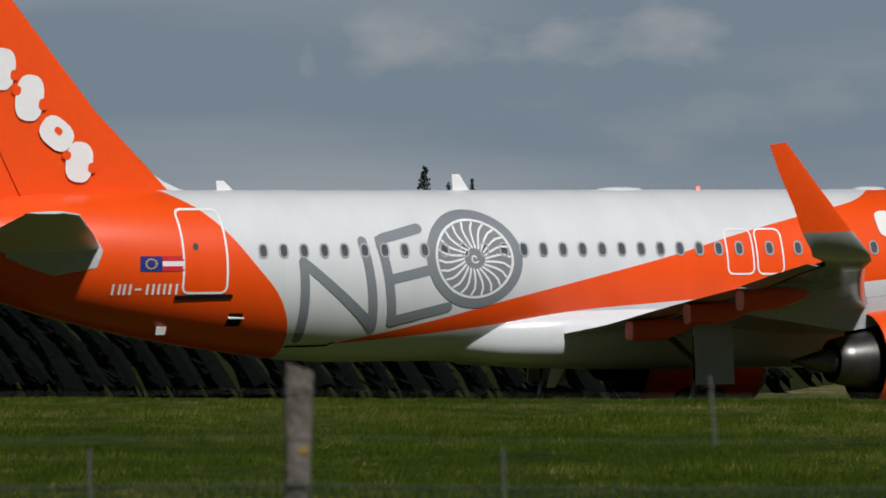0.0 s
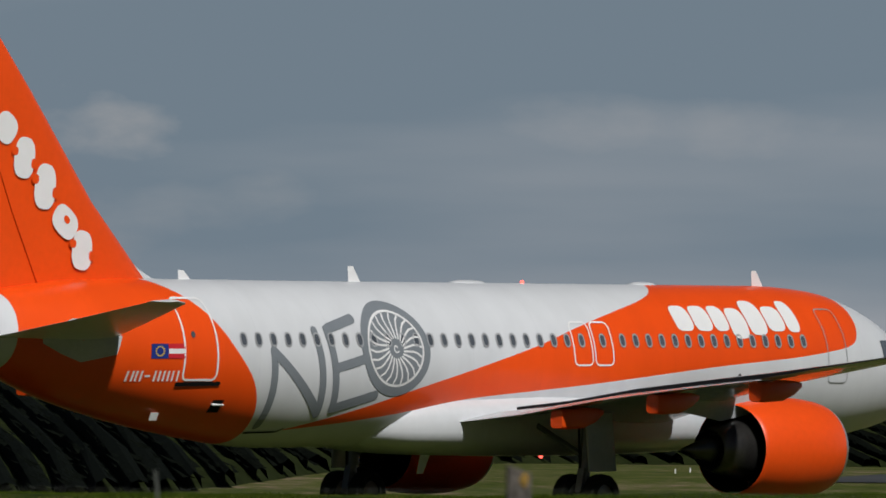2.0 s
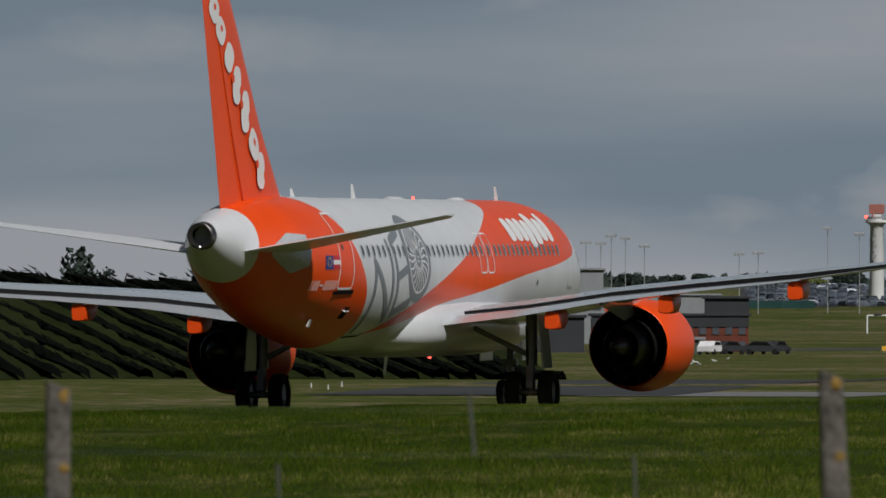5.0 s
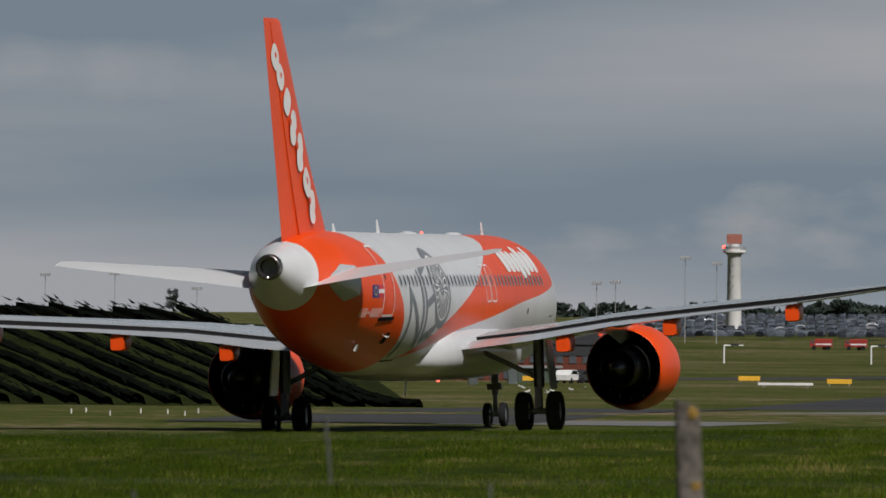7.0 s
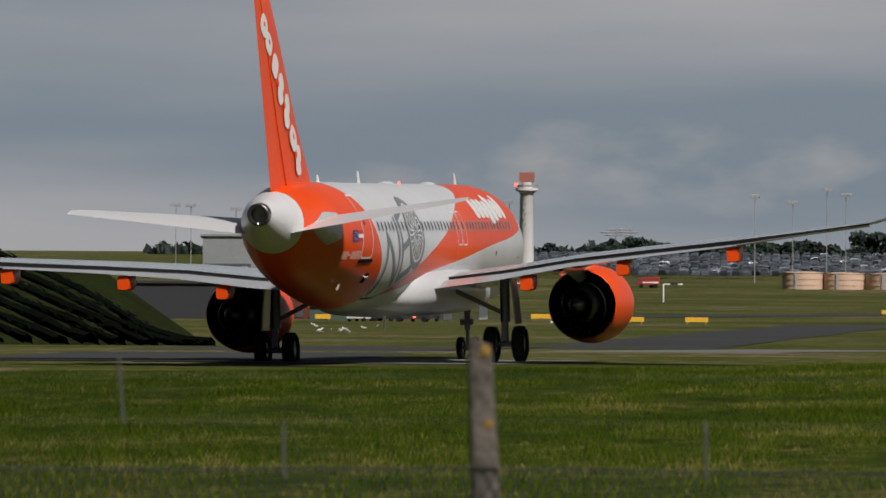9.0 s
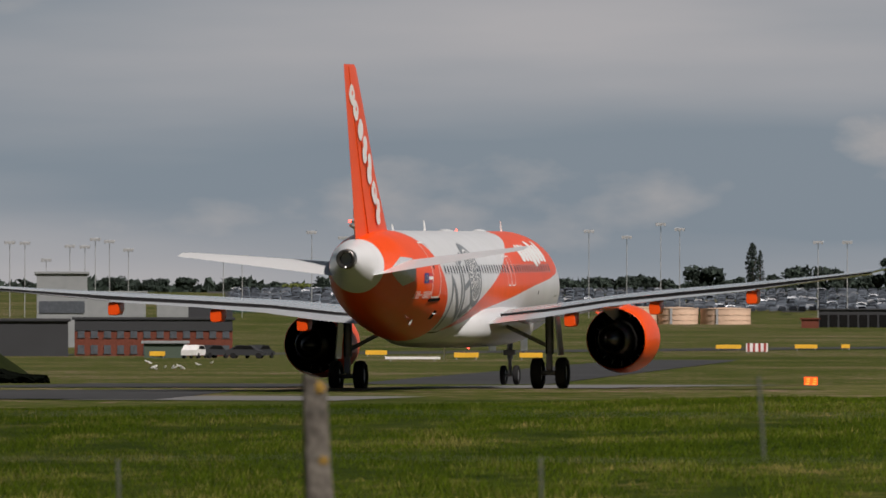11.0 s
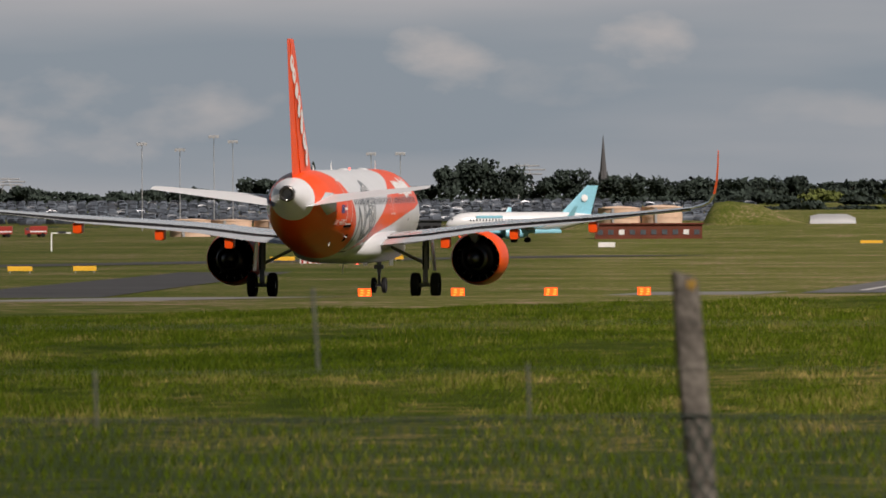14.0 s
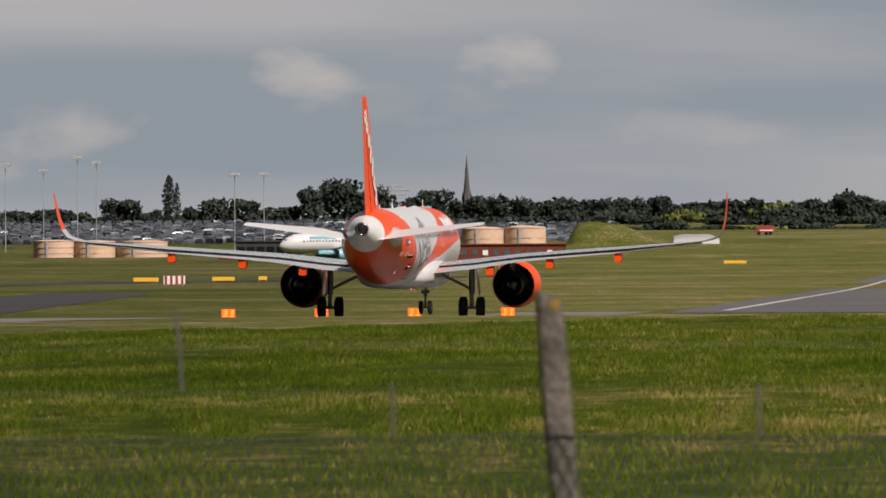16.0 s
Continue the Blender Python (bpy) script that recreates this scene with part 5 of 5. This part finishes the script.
# ---- the blue airliner ----
def blue_airliner():
    r = 1750
    z0 = ground_z(0, r)
    e = new("taxiing_airliner")
    e.matrix_basis = Matrix.Translation(at(-0.155, r, z0)) @ Matrix.Rotation(radians(180 + 22), 4, "Z")
    tagged(e, "white and sky-blue airliner taxiing across the apron", "airliner")
    rings = []
    for x, c, ry in ((-17.5, 4.9, 0.3), (-14, 4.6, 1.0), (-10, 4.2, 1.7), (-6, 3.95, 1.95), (9, 3.95, 1.95), (11.5, 3.85, 1.8), (13.2, 3.6, 1.3), (14.2, 3.4, 0.6), (14.5, 3.35, 0.05)):
        rings.append([(x, ry * math.cos(2 * math.pi * k / 24), c + ry * math.sin(2 * math.pi * k / 24)) for k in range(24)])
    smooth(part("fuselage", loft(rings), m_white, e), 50)
    part("belly", box((-1, 0, 2.15), (16, 2.9, 0.75), None, 0.3), m_sky_blue, e, "sky-blue belly")
    smooth(part("fin", blade([((-9.2, 0, 5.5), (-15.6, 0, 5.3), 0.1, (0, 1, 0)), ((-14.9, 0, 11.0), (-17.2, 0, 11.0), 0.1, (0, 1, 0))]), m_sky_blue, e, "sky-blue fin"), 50)
    part("fin_star", spin([(0, 0.7), (0.02, 0.0)], pose(-14.2, 0.42, 8.6, 0, 0, 90), 8), m_decal_white, e)
    for s in (-1, 1):
        smooth(part("wing", blade([((4, 1.5 * s, 2.9), (-3.5, 1.5 * s, 2.7), 0.13, (0, 0, 1)), ((-3.5, 16.5 * s, 4.4), (-5.2, 16.5 * s, 4.3), 0.1, (0, 0, 1))]), m_wing, e), 50)
        part("winglet", blade([((-3.6, 16.5 * s, 4.35), (-5.2, 16.5 * s, 4.35), 0.1, (0, 1, 0)), ((-5.2, 17.3 * s, 6.9), (-6.0, 17.3 * s, 6.9), 0.1, (0, 1, 0))]), m_sky_blue, e)
        smooth(part("tailplane", blade([((-13.4, 0.6 * s, 5.0), (-16.4, 0.6 * s, 4.9), 0.1, (0, 0, 1)), ((-16.0, 6 * s, 5.6), (-17.4, 6 * s, 5.6), 0.1, (0, 0, 1))]), m_sky_blue, e), 50)
        smooth(part("engine", spin([(4.6, 0.8), (4.5, 1.0), (3, 1.15), (0.8, 0.95), (-0.2, 0.5)], pose(0, 5.4 * s, 1.75), 20), m_sky_blue, e, "sky-blue engine"), 50)
        for dy in (-0.4, 0.4):
            part("wheel", spin([(-0.2, 0.0), (-0.2, 0.5), (0.2, 0.5), (0.2, 0)], pose(-1, 3.5 * s + dy, 0.5, 0, 0, 90), 14), m_tyre, e)
        part("gear_leg", rod((-1, 3.5 * s, 0.5), (-1, 3.5 * s, 2.8), 0.15), m_steel, e)
    part("nose_wheel", spin([(-0.3, 0.0), (-0.3, 0.4), (0.3, 0.4), (0.3, 0)], pose(11, 0, 0.4, 0, 0, 90), 14), m_tyre, e)
    part("nose_leg", rod((11, 0, 0.4), (11, 0, 2.4), 0.1), m_steel, e)
    for k in range(30):
        part("window", box((-9 + 0.66 * k, 1.93, 4.35), (0.28, 0.06, 0.4)), m_glass, e)
    part("title_bar", box((6.2, 1.86, 4.95), (5.5, 0.06, 0.5)), m_sky_blue, e, "sky-blue lettering bar")
    part("cockpit_window", box((13.1, 0, 4.5), (0.9, 1.6, 0.4), None, 0.1), m_glass, e)

    return e


blue = blue_airliner()


# ---- small things on the airfield ----
def bank_by_trees():
    vs, fs = [], []
    azs = np.arange(0.78, 1.6, 0.04)
    for a in azs:
        t = lerp(a, [0.79, 0.84, 0.95, 1.13, 1.3, 1.5], [0.0, 5.0, 5.4, 4.6, 2.2, 0])
        for r, k in ((2060, 0.0), (2080, 0.7), (2095, 1.0), (2110, 0.9), (2140, 0.0)):
            vs.append(at(a, r, ground_z(a, r) - 0.2 + t * k))
    for i in range(len(azs) - 1):
        for j in range(4):
            fs.append((i * 5 + j, (i + 1) * 5 + j, (i + 1) * 5 + j + 1, i * 5 + j + 1))
    ob = raw("grass_mound", vs, fs, m_ground)
    ob.data.polygons.foreach_set("use_smooth", [True] * len(fs))
    tagged(ob, "rounded grassy mound behind the apron", "mound", kind="structure")


bank_by_trees()


def shelter(az0, az1, r, el):
    a, b = at(az0, r), at(az1, r)
    z0 = ground_z(0, r)
    h = EYE + r * math.tan(radians(el)) - z0
    e = new("arched_shelter")
    e.matrix_basis = Matrix.Translation(((a.x + b.x) / 2, (a.y + b.y) / 2, z0))
    tagged(e, "low grey curved-roof shelter on the grass", "shelter")
    L = (b - a).length
    rings = [[(x, 3.5 * math.cos(t), h * (s * math.sin(t))) for t in np.linspace(0, math.pi, 10)] for x, s in ((-L / 2, 0.8), (-L * 0.3, 1.0), (L * 0.3, 0.98), (L / 2, 0.6))]
    smooth(part("shell", loft(rings, closed=False, caps=False), m_pole, e), 60)
    part("end_wall", box((-L / 2 + 0.1, 0, h * 0.35), (0.1, 6.5, h * 0.7)), m_pole, e)


shelter(1.46, 1.75, 2080, 0.245)


def sign(name, az, el, r, w, h, material, label):
    z0 = ground_z(az, r)
    e = new(name)
    e.matrix_basis = Matrix.Translation(at(az, r, z0))
    tagged(e, label, "sign")
    part("panel", box((0, 0, 0.25 + h / 2), (w, 0.15, h), None, 0.03), material, e)
    for s in (-0.4, 0.4):
        part("leg", box((w * s, 0, 0.1), (0.08, 0.08, 0.4)), m_pole, e)
    return e


for az, r, w in ((-4.11, 1000, 3.0), (-3.54, 940, 3.2), (-3.13, 940, 3.0), (-1.88, 1150, 4.0), (-1.39, 1160, 3.6), (-1.14, 1170, 1.4), (1.85, 1600, 5.0), (-5.5, 960, 2.2)):
    sign("taxiway_sign", az, 0, r, w * 0.8, 0.5, m_yellowsign, "low yellow taxiway guidance sign")
e = sign("marker_board", -1.70, 0, 1080, 2.6, 1.0, m_signwhite, "white marker board with red stripes")
for k in range(4):
    part("red_stripe", box((-1.0 + 0.65 * k, -0.09, 0.75), (0.28, 0.03, 1.0)), m_firered, e)
sign("equipment_cabinet", 0.175, 0, 1500, 2.8, 0.8, m_signwhite, "low white equipment cabinet on the grass")
sign("equipment_cabinet", -3.88, 0, 900, 5.5, 0.25, m_signwhite, "low white equipment cabinet on the grass")
for az, r in ((-3.64, 1900), (-3.42, 1900), (2.05, 2300)):
    z0 = ground_z(az, r)
    e = new("fire_engine")
    e.matrix_basis = Matrix.Translation(at(az, r, z0))
    tagged(e, "red airport service truck with a white stripe", "truck", "service trucks")
    part("body", box((0, 0, 1.5), (3.6, 2.2, 1.7), None, 0.15), m_firered, e)
    part("cab", box((-2.3, 0, 1.3), (1.2, 2.1, 1.5), None, 0.15), m_firered, e)
    part("stripe", box((0, -1.11, 1.2), (3.4, 0.04, 0.3)), m_signwhite, e)
    part("windscreen", box((-2.3, -1.06, 1.7), (0.8, 0.04, 0.5)), m_glass, e)
    for x in (-2.0, 1.0):
        part("wheel", spin([(-0.15, 0.0), (-0.15, 0.45), (0.15, 0.45), (0.15, 0)], pose(x, -1.0, 0.45, 0, 0, 90), 12), m_tyre, e)
    part("far_wheel", spin([(-0.15, 0.0), (-0.15, 0.45), (0.15, 0.45), (0.15, 0)], pose(0, 1.0, 0.45, 0, 0, 90), 12), m_tyre, e)


def parked_car(az, r, material, turn, label):
    e = new("car")
    e.matrix_basis = Matrix.Translation(at(az, r, ground_z(az, r))) @ Matrix.Rotation(radians(turn), 4, "Z")
    tagged(e, label, "car")
    side = [(-2.1, 0.35), (2.1, 0.35), (2.12, 0.72), (1.2, 0.92), (0.55, 1.40), (-0.95, 1.45), (-1.75, 1.0), (-2.12, 0.9)]
    smooth(part("body", loft([[(x, y, z) for x, z in side] for y in (-0.85, 0.85)]), material, e), 30)
    glass = [(0.95, 0.98), (0.50, 1.34), (-0.90, 1.38), (-1.45, 1.02)]
    for y in (-0.86, 0.86):
        part("side_window", loft([[(x, y + d, z) for x, z in glass] for d in (-0.008, 0.008)]), m_near_black, e)
    for x in (-1.35, 1.35):
        for y in (-0.78, 0.78):
            part("wheel", spin([(-0.1, 0.0), (-0.1, 0.32), (0.1, 0.32), (0.1, 0)], pose(x, y, 0.32, 0, 0, 90), 14), m_tyre, e)


parked_car(-5.26, 955, m_signwhite, 78, "small white car parked by the brick building")
parked_car(-5.15, 958, m_slate, 55, "dark car parked by the brick building")
parked_car(-4.93, 955, m_slate, -3, "black car parked beyond the brick building")
parked_car(-4.85, 962, m_slate, 70, "black car parked beyond the brick building")


def gull():
    e = new("gull")
    tagged(e, "white gull standing on the grass", "gull", "gulls on the grass")
    rings = [[(x, r * math.cos(t), z + r * math.sin(t)) for t in np.linspace(0, 2 * math.pi, 9)[:-1]] for x, r, z in ((-0.30, 0.015, 0.17), (-0.15, 0.06, 0.18), (0.0, 0.085, 0.19), (0.10, 0.07, 0.22), (0.16, 0.03, 0.25))]
    smooth(part("body", loft(rings), m_signwhite, e), 60)
    smooth(part("head", spin([(-0.05, 0.0), (-0.03, 0.04), (0.02, 0.045), (0.05, 0.02), (0.09, 0.0)], pose(0.16, 0, 0.30), 8), m_signwhite, e), 60)
    part("wing", box((-0.06, 0, 0.235), (0.26, 0.13, 0.04), None, 0.015), m_pole, e, "pale grey folded wings")
    for y in (-0.03, 0.03):
        part("leg", rod((0.0, y, -0.02), (0.0, y, 0.14), 0.008, n=5), m_rust, e)
    return e


first, rng = gull(), random.Random(21)
for k in range(13):
    az, r = rng.uniform(-5.62, -5.15), rng.uniform(700, 860)
    m = Matrix.Translation(at(az, r, ground_z(az, r))) @ Matrix.Rotation(rng.uniform(0, 6.28), 4, "Z")
    if k:
        copy_thing(first, m)
    else:
        first.matrix_basis = m


def marker_stake(az, r):
    e = new("marker_stake")
    e.matrix_basis = Matrix.Translation(at(az, r, ground_z(az, r))) @ Matrix.Rotation(radians(az * 40), 4, "Z")
    tagged(e, "short white marker stake in the grass", "stake", "edge stakes")
    part("stake", box((0, 0, 0.06), (0.045, 0.045, 0.20), None, 0.012), m_tower, e)
    part("cap", box((0, 0, 0.17), (0.055, 0.055, 0.03), None, 0.01), m_pole, e)


for k in range(7):
    marker_stake(-8.40 + 0.14 * k + 0.05 * math.sin(k * 5.1), 318 + 6 * math.sin(k * 2.3))


def gantry(az, r, h, w):
    e = new("gantry")
    e.matrix_basis = Matrix.Translation(at(az, r, ground_z(az, r)))
    tagged(e, "white steel gantry with a cross arm", "gantry", "airfield gantries")
    part("post", box((0, 0, h / 2 - 0.1), (0.22, 0.22, h + 0.2)), m_signwhite, e)
    part("arm", box((w / 2, 0, h), (w, 0.25, 0.22)), m_signwhite, e)
    part("box", box((w * 0.55, -0.05, h + 0.1), (w * 0.4, 0.3, 0.35)), m_slate, e)


gantry(-4.27, 1500, 3.0, 3.2)
gantry(-3.34, 1500, 3.0, 3.2)
# boundary screen and bushes below the car park
seg = [at(a, 2105, ground_z(a, 2105)) for a in np.arange(-5.3, -4.5, 0.1)]
screen = new("car_park_screen")
tagged(screen, "low dark green boundary screen below the car park", "fence", kind="structure")
for q0, q1 in zip(seg, seg[1:]):
    d = q1 - q0
    part("panel", box((q0 + q1) / 2 + Vector((0, 0, 0.8)), (d.length * 0.97, 0.12, 1.9), Matrix.Rotation(math.atan2(d.y, d.x), 4, "Z")), m_screen, screen)
for k in range(26):
    az = -5.0 + 0.23 * k + 0.08 * math.sin(k * 7.3)
    tree(az, 2075, 0.165 + 0.02 * math.sin(k * 3.1), 0.10 + 0.03 * math.sin(k * 5.7), None, "round", "low dark green bush on the field edge", "bush")

# runway lights: pairs of lit amber lamps on short stalks
for k in range(7):
    az, r = -1.36 + 0.59 * k, 520
    if az > 0.6:
        break
    e = new("runway_light")
    e.matrix_basis = Matrix.Translation(at(az, r, ground_z(az, r)))
    tagged(e, "lit amber runway guard light on a low stand", "runway light", "runway guard lights")
    part("stand", box((0, 0, 0.06), (0.75, 0.25, 0.12), None, 0.02), m_pole, e)
    # the housing itself emits, standing for the glow round its lamps
    part("housing", box((0, 0.12, 0.36), (0.76, 0.14, 0.50), None, 0.03), m_lamp_case, e, "orange housing that carries the lamps' glow")
    for dx in (-0.19, 0.19):
        for dz in (0.22, 0.36, 0.50):
            part("lamp", box((dx + 0.05 * (dz > 0.3), 0.03, dz), (0.17, 0.05, 0.05), None, 0.015), m_lamp, e, "glowing amber lamp")


# ---- fence near the camera ----
FENCE = 33.0
LEAN = {-14.29: (0.0, 1.955), -9.385: (0.0, 1.945), -4.50: (0.05, 1.99), 0.67: (0.080, 2.04), -19.2: (0.01, 1.95), 5.6: (0.02, 2.0)}


def fence_post(az, lean, top):
    p = at(az, FENCE)
    z0 = ground_z(az, FENCE) - 0.3
    e = new("fence_post")
    e.matrix_basis = Matrix.Translation((p.x, p.y, z0)) @ Matrix.Rotation(radians(-az), 4, "Z")
    tagged(e, "weathered grey wooden fence post with yellow lichen", "fence post", "fence posts")
    rng = random.Random(int(az * 100))
    h = top - z0
    rings = []
    for k in range(15):
        s = k / 14
        w = 0.050 + 0.004 * math.sin(9 * s + az) + rng.uniform(-0.0015, 0.0015)
        cx = lean * h * (1 - s) + 0.004 * math.sin(6 * s)
        ring = []
        for i in range(16):
            an = 2 * math.pi * i / 16
            c, sn = math.cos(an), math.sin(an)
            ring.append((cx + w * math.copysign(abs(c) ** 0.4, c) + rng.uniform(-0.001, 0.001), w * math.copysign(abs(sn) ** 0.4, sn), s * h + (0.02 * (-c) if k == 14 else 0)))
        rings.append(ring)
    smooth(part("timber", loft(rings), m_post, e), 50)
    for z, hgt in ((h - 0.035, 0.028), (h - 0.30, 0.018)):
        s = z / h
        cx = lean * h * (1 - s)
        bm = bmesh.new()
        bmesh.ops.create_icosphere(bm, subdivisions=2, radius=1.0)
        for v in bm.verts:
            v.co = Vector((cx + 0.018 + v.co.x * 0.020 * rng.uniform(0.7, 1.2), -0.049 + v.co.y * 0.004, z + v.co.z * hgt * rng.uniform(0.6, 1.1)))
        part("lichen_patch", bm, m_lichen, e, "yellow lichen patch")


for az, (ln, top) in LEAN.items():
    fence_post(az, ln, top)


def fence_wires():
    def zat(az, el):
        return EYE + FENCE * math.tan(radians(el))
    azs = np.arange(-19.2, 5.61, 0.35)
    e = new("wire_fence")
    tagged(e, "sagging galvanised wires above green chain-link mesh", "fence")
    for k, (el, rad, m) in enumerate(((-0.434, 0.0012, m_wire), (-0.72, 0.0012, m_wire), (-1.024, 0.0045, m_mesh))):
        pts = [at(a, FENCE - 0.06, zat(a, el) - 0.012 * abs(math.sin(math.pi * (a + 14.29) / 4.9)) + 0.004 * noise.noise((a * 2, k, 0))) for a in azs]
        part("strand", tube(pts, rad, 5), m, e, "taut wire strand" if k < 2 else "top cord of the mesh")
    # mesh below, woven in two slanting sets
    vs, fs = [], []
    step = 0.0866
    top, bottom = zat(0, -1.024) - 0.005, 0.25
    n = int((top - bottom) / 0.05)
    for a0 in np.arange(-19.2, 5.6, step):
        for d in (1, -1):
            for i in range(n):
                z1, z2 = top - i * 0.05, top - (i + 1) * 0.05
                a1, a2 = a0 + d * i * step / 2, a0 + d * (i + 1) * step / 2
                if not -19.2 <= a2 <= 5.6 or i > 9:
                    continue
                k = len(vs)
                p, q = at(a1, FENCE - 0.06, z1), at(a2, FENCE - 0.06, z2)
                w = Vector((0.0068, 0, 0.0068 * -d))
                vs += [p - w, p + w, q + w, q - w]
                fs.append((k, k + 1, k + 2, k + 3))
    tagged(raw("chain_link", vs, fs, m_mesh, e), "green chain-link mesh", kind="stuff")
    for az, e0, e1 in ((-11.69, -0.33, -0.77), (-6.79, -0.33, -0.75), (-1.69, -0.21, -0.73), (-15.62, -0.80, -1.15), (-13.0, -0.78, -1.12), (-10.55, -0.79, -1.12), (-8.00, -0.80, -1.12), (-5.745, -0.745, -1.1), (-3.07, -0.72, -1.08), (-0.33, -0.69, -1.04), (1.99, -0.705, -1.05)):
        a = at(az, FENCE - 0.06, zat(az, e0))
        b = at(az + (0.035 if e0 > -0.6 else 0.01), FENCE - 0.06, zat(az, e1))
        part("dropper", rod(a, b, 0.0065, 0.0060, 6), m_wire, e, "thin grey wire dropper")


fence_wires()


# ---- what moves ----
def motions():
    rows = [(t, pose(x, y, z, 0, 0, h) @ pose(0, 0, 0, 0, PITCH, 0) @ pose(0, 0, 0, roll)) for t, (x, y, z), h, roll in PLANE_ROWS]
    walk(plane, rows)
    # its tailplanes are trimmed while it turns on to the runway
    for t in tailplanes:
        walk(t, [(sec, pose(-17.0, 0, 4.6, 0, tilt, 0) @ pose(17.0, 0, -4.6)) for sec, tilt in ((0, 4.6), (4.7, 4.6), (6.7, -0.9), (16, -0.9))])
    # the blue airliner taxis slowly to the left
    rows = []
    for t, az in ((0, 1.25), (6, 0.54), (12, -0.175), (13, -0.29), (14, -0.40), (15, -0.51), (16, -0.59)):
        rows.append((t, Matrix.Translation(at(az, 1750, ground_z(0, 1750))) @ Matrix.Rotation(radians(202), 4, "Z")))
    walk(blue, rows)


motions()
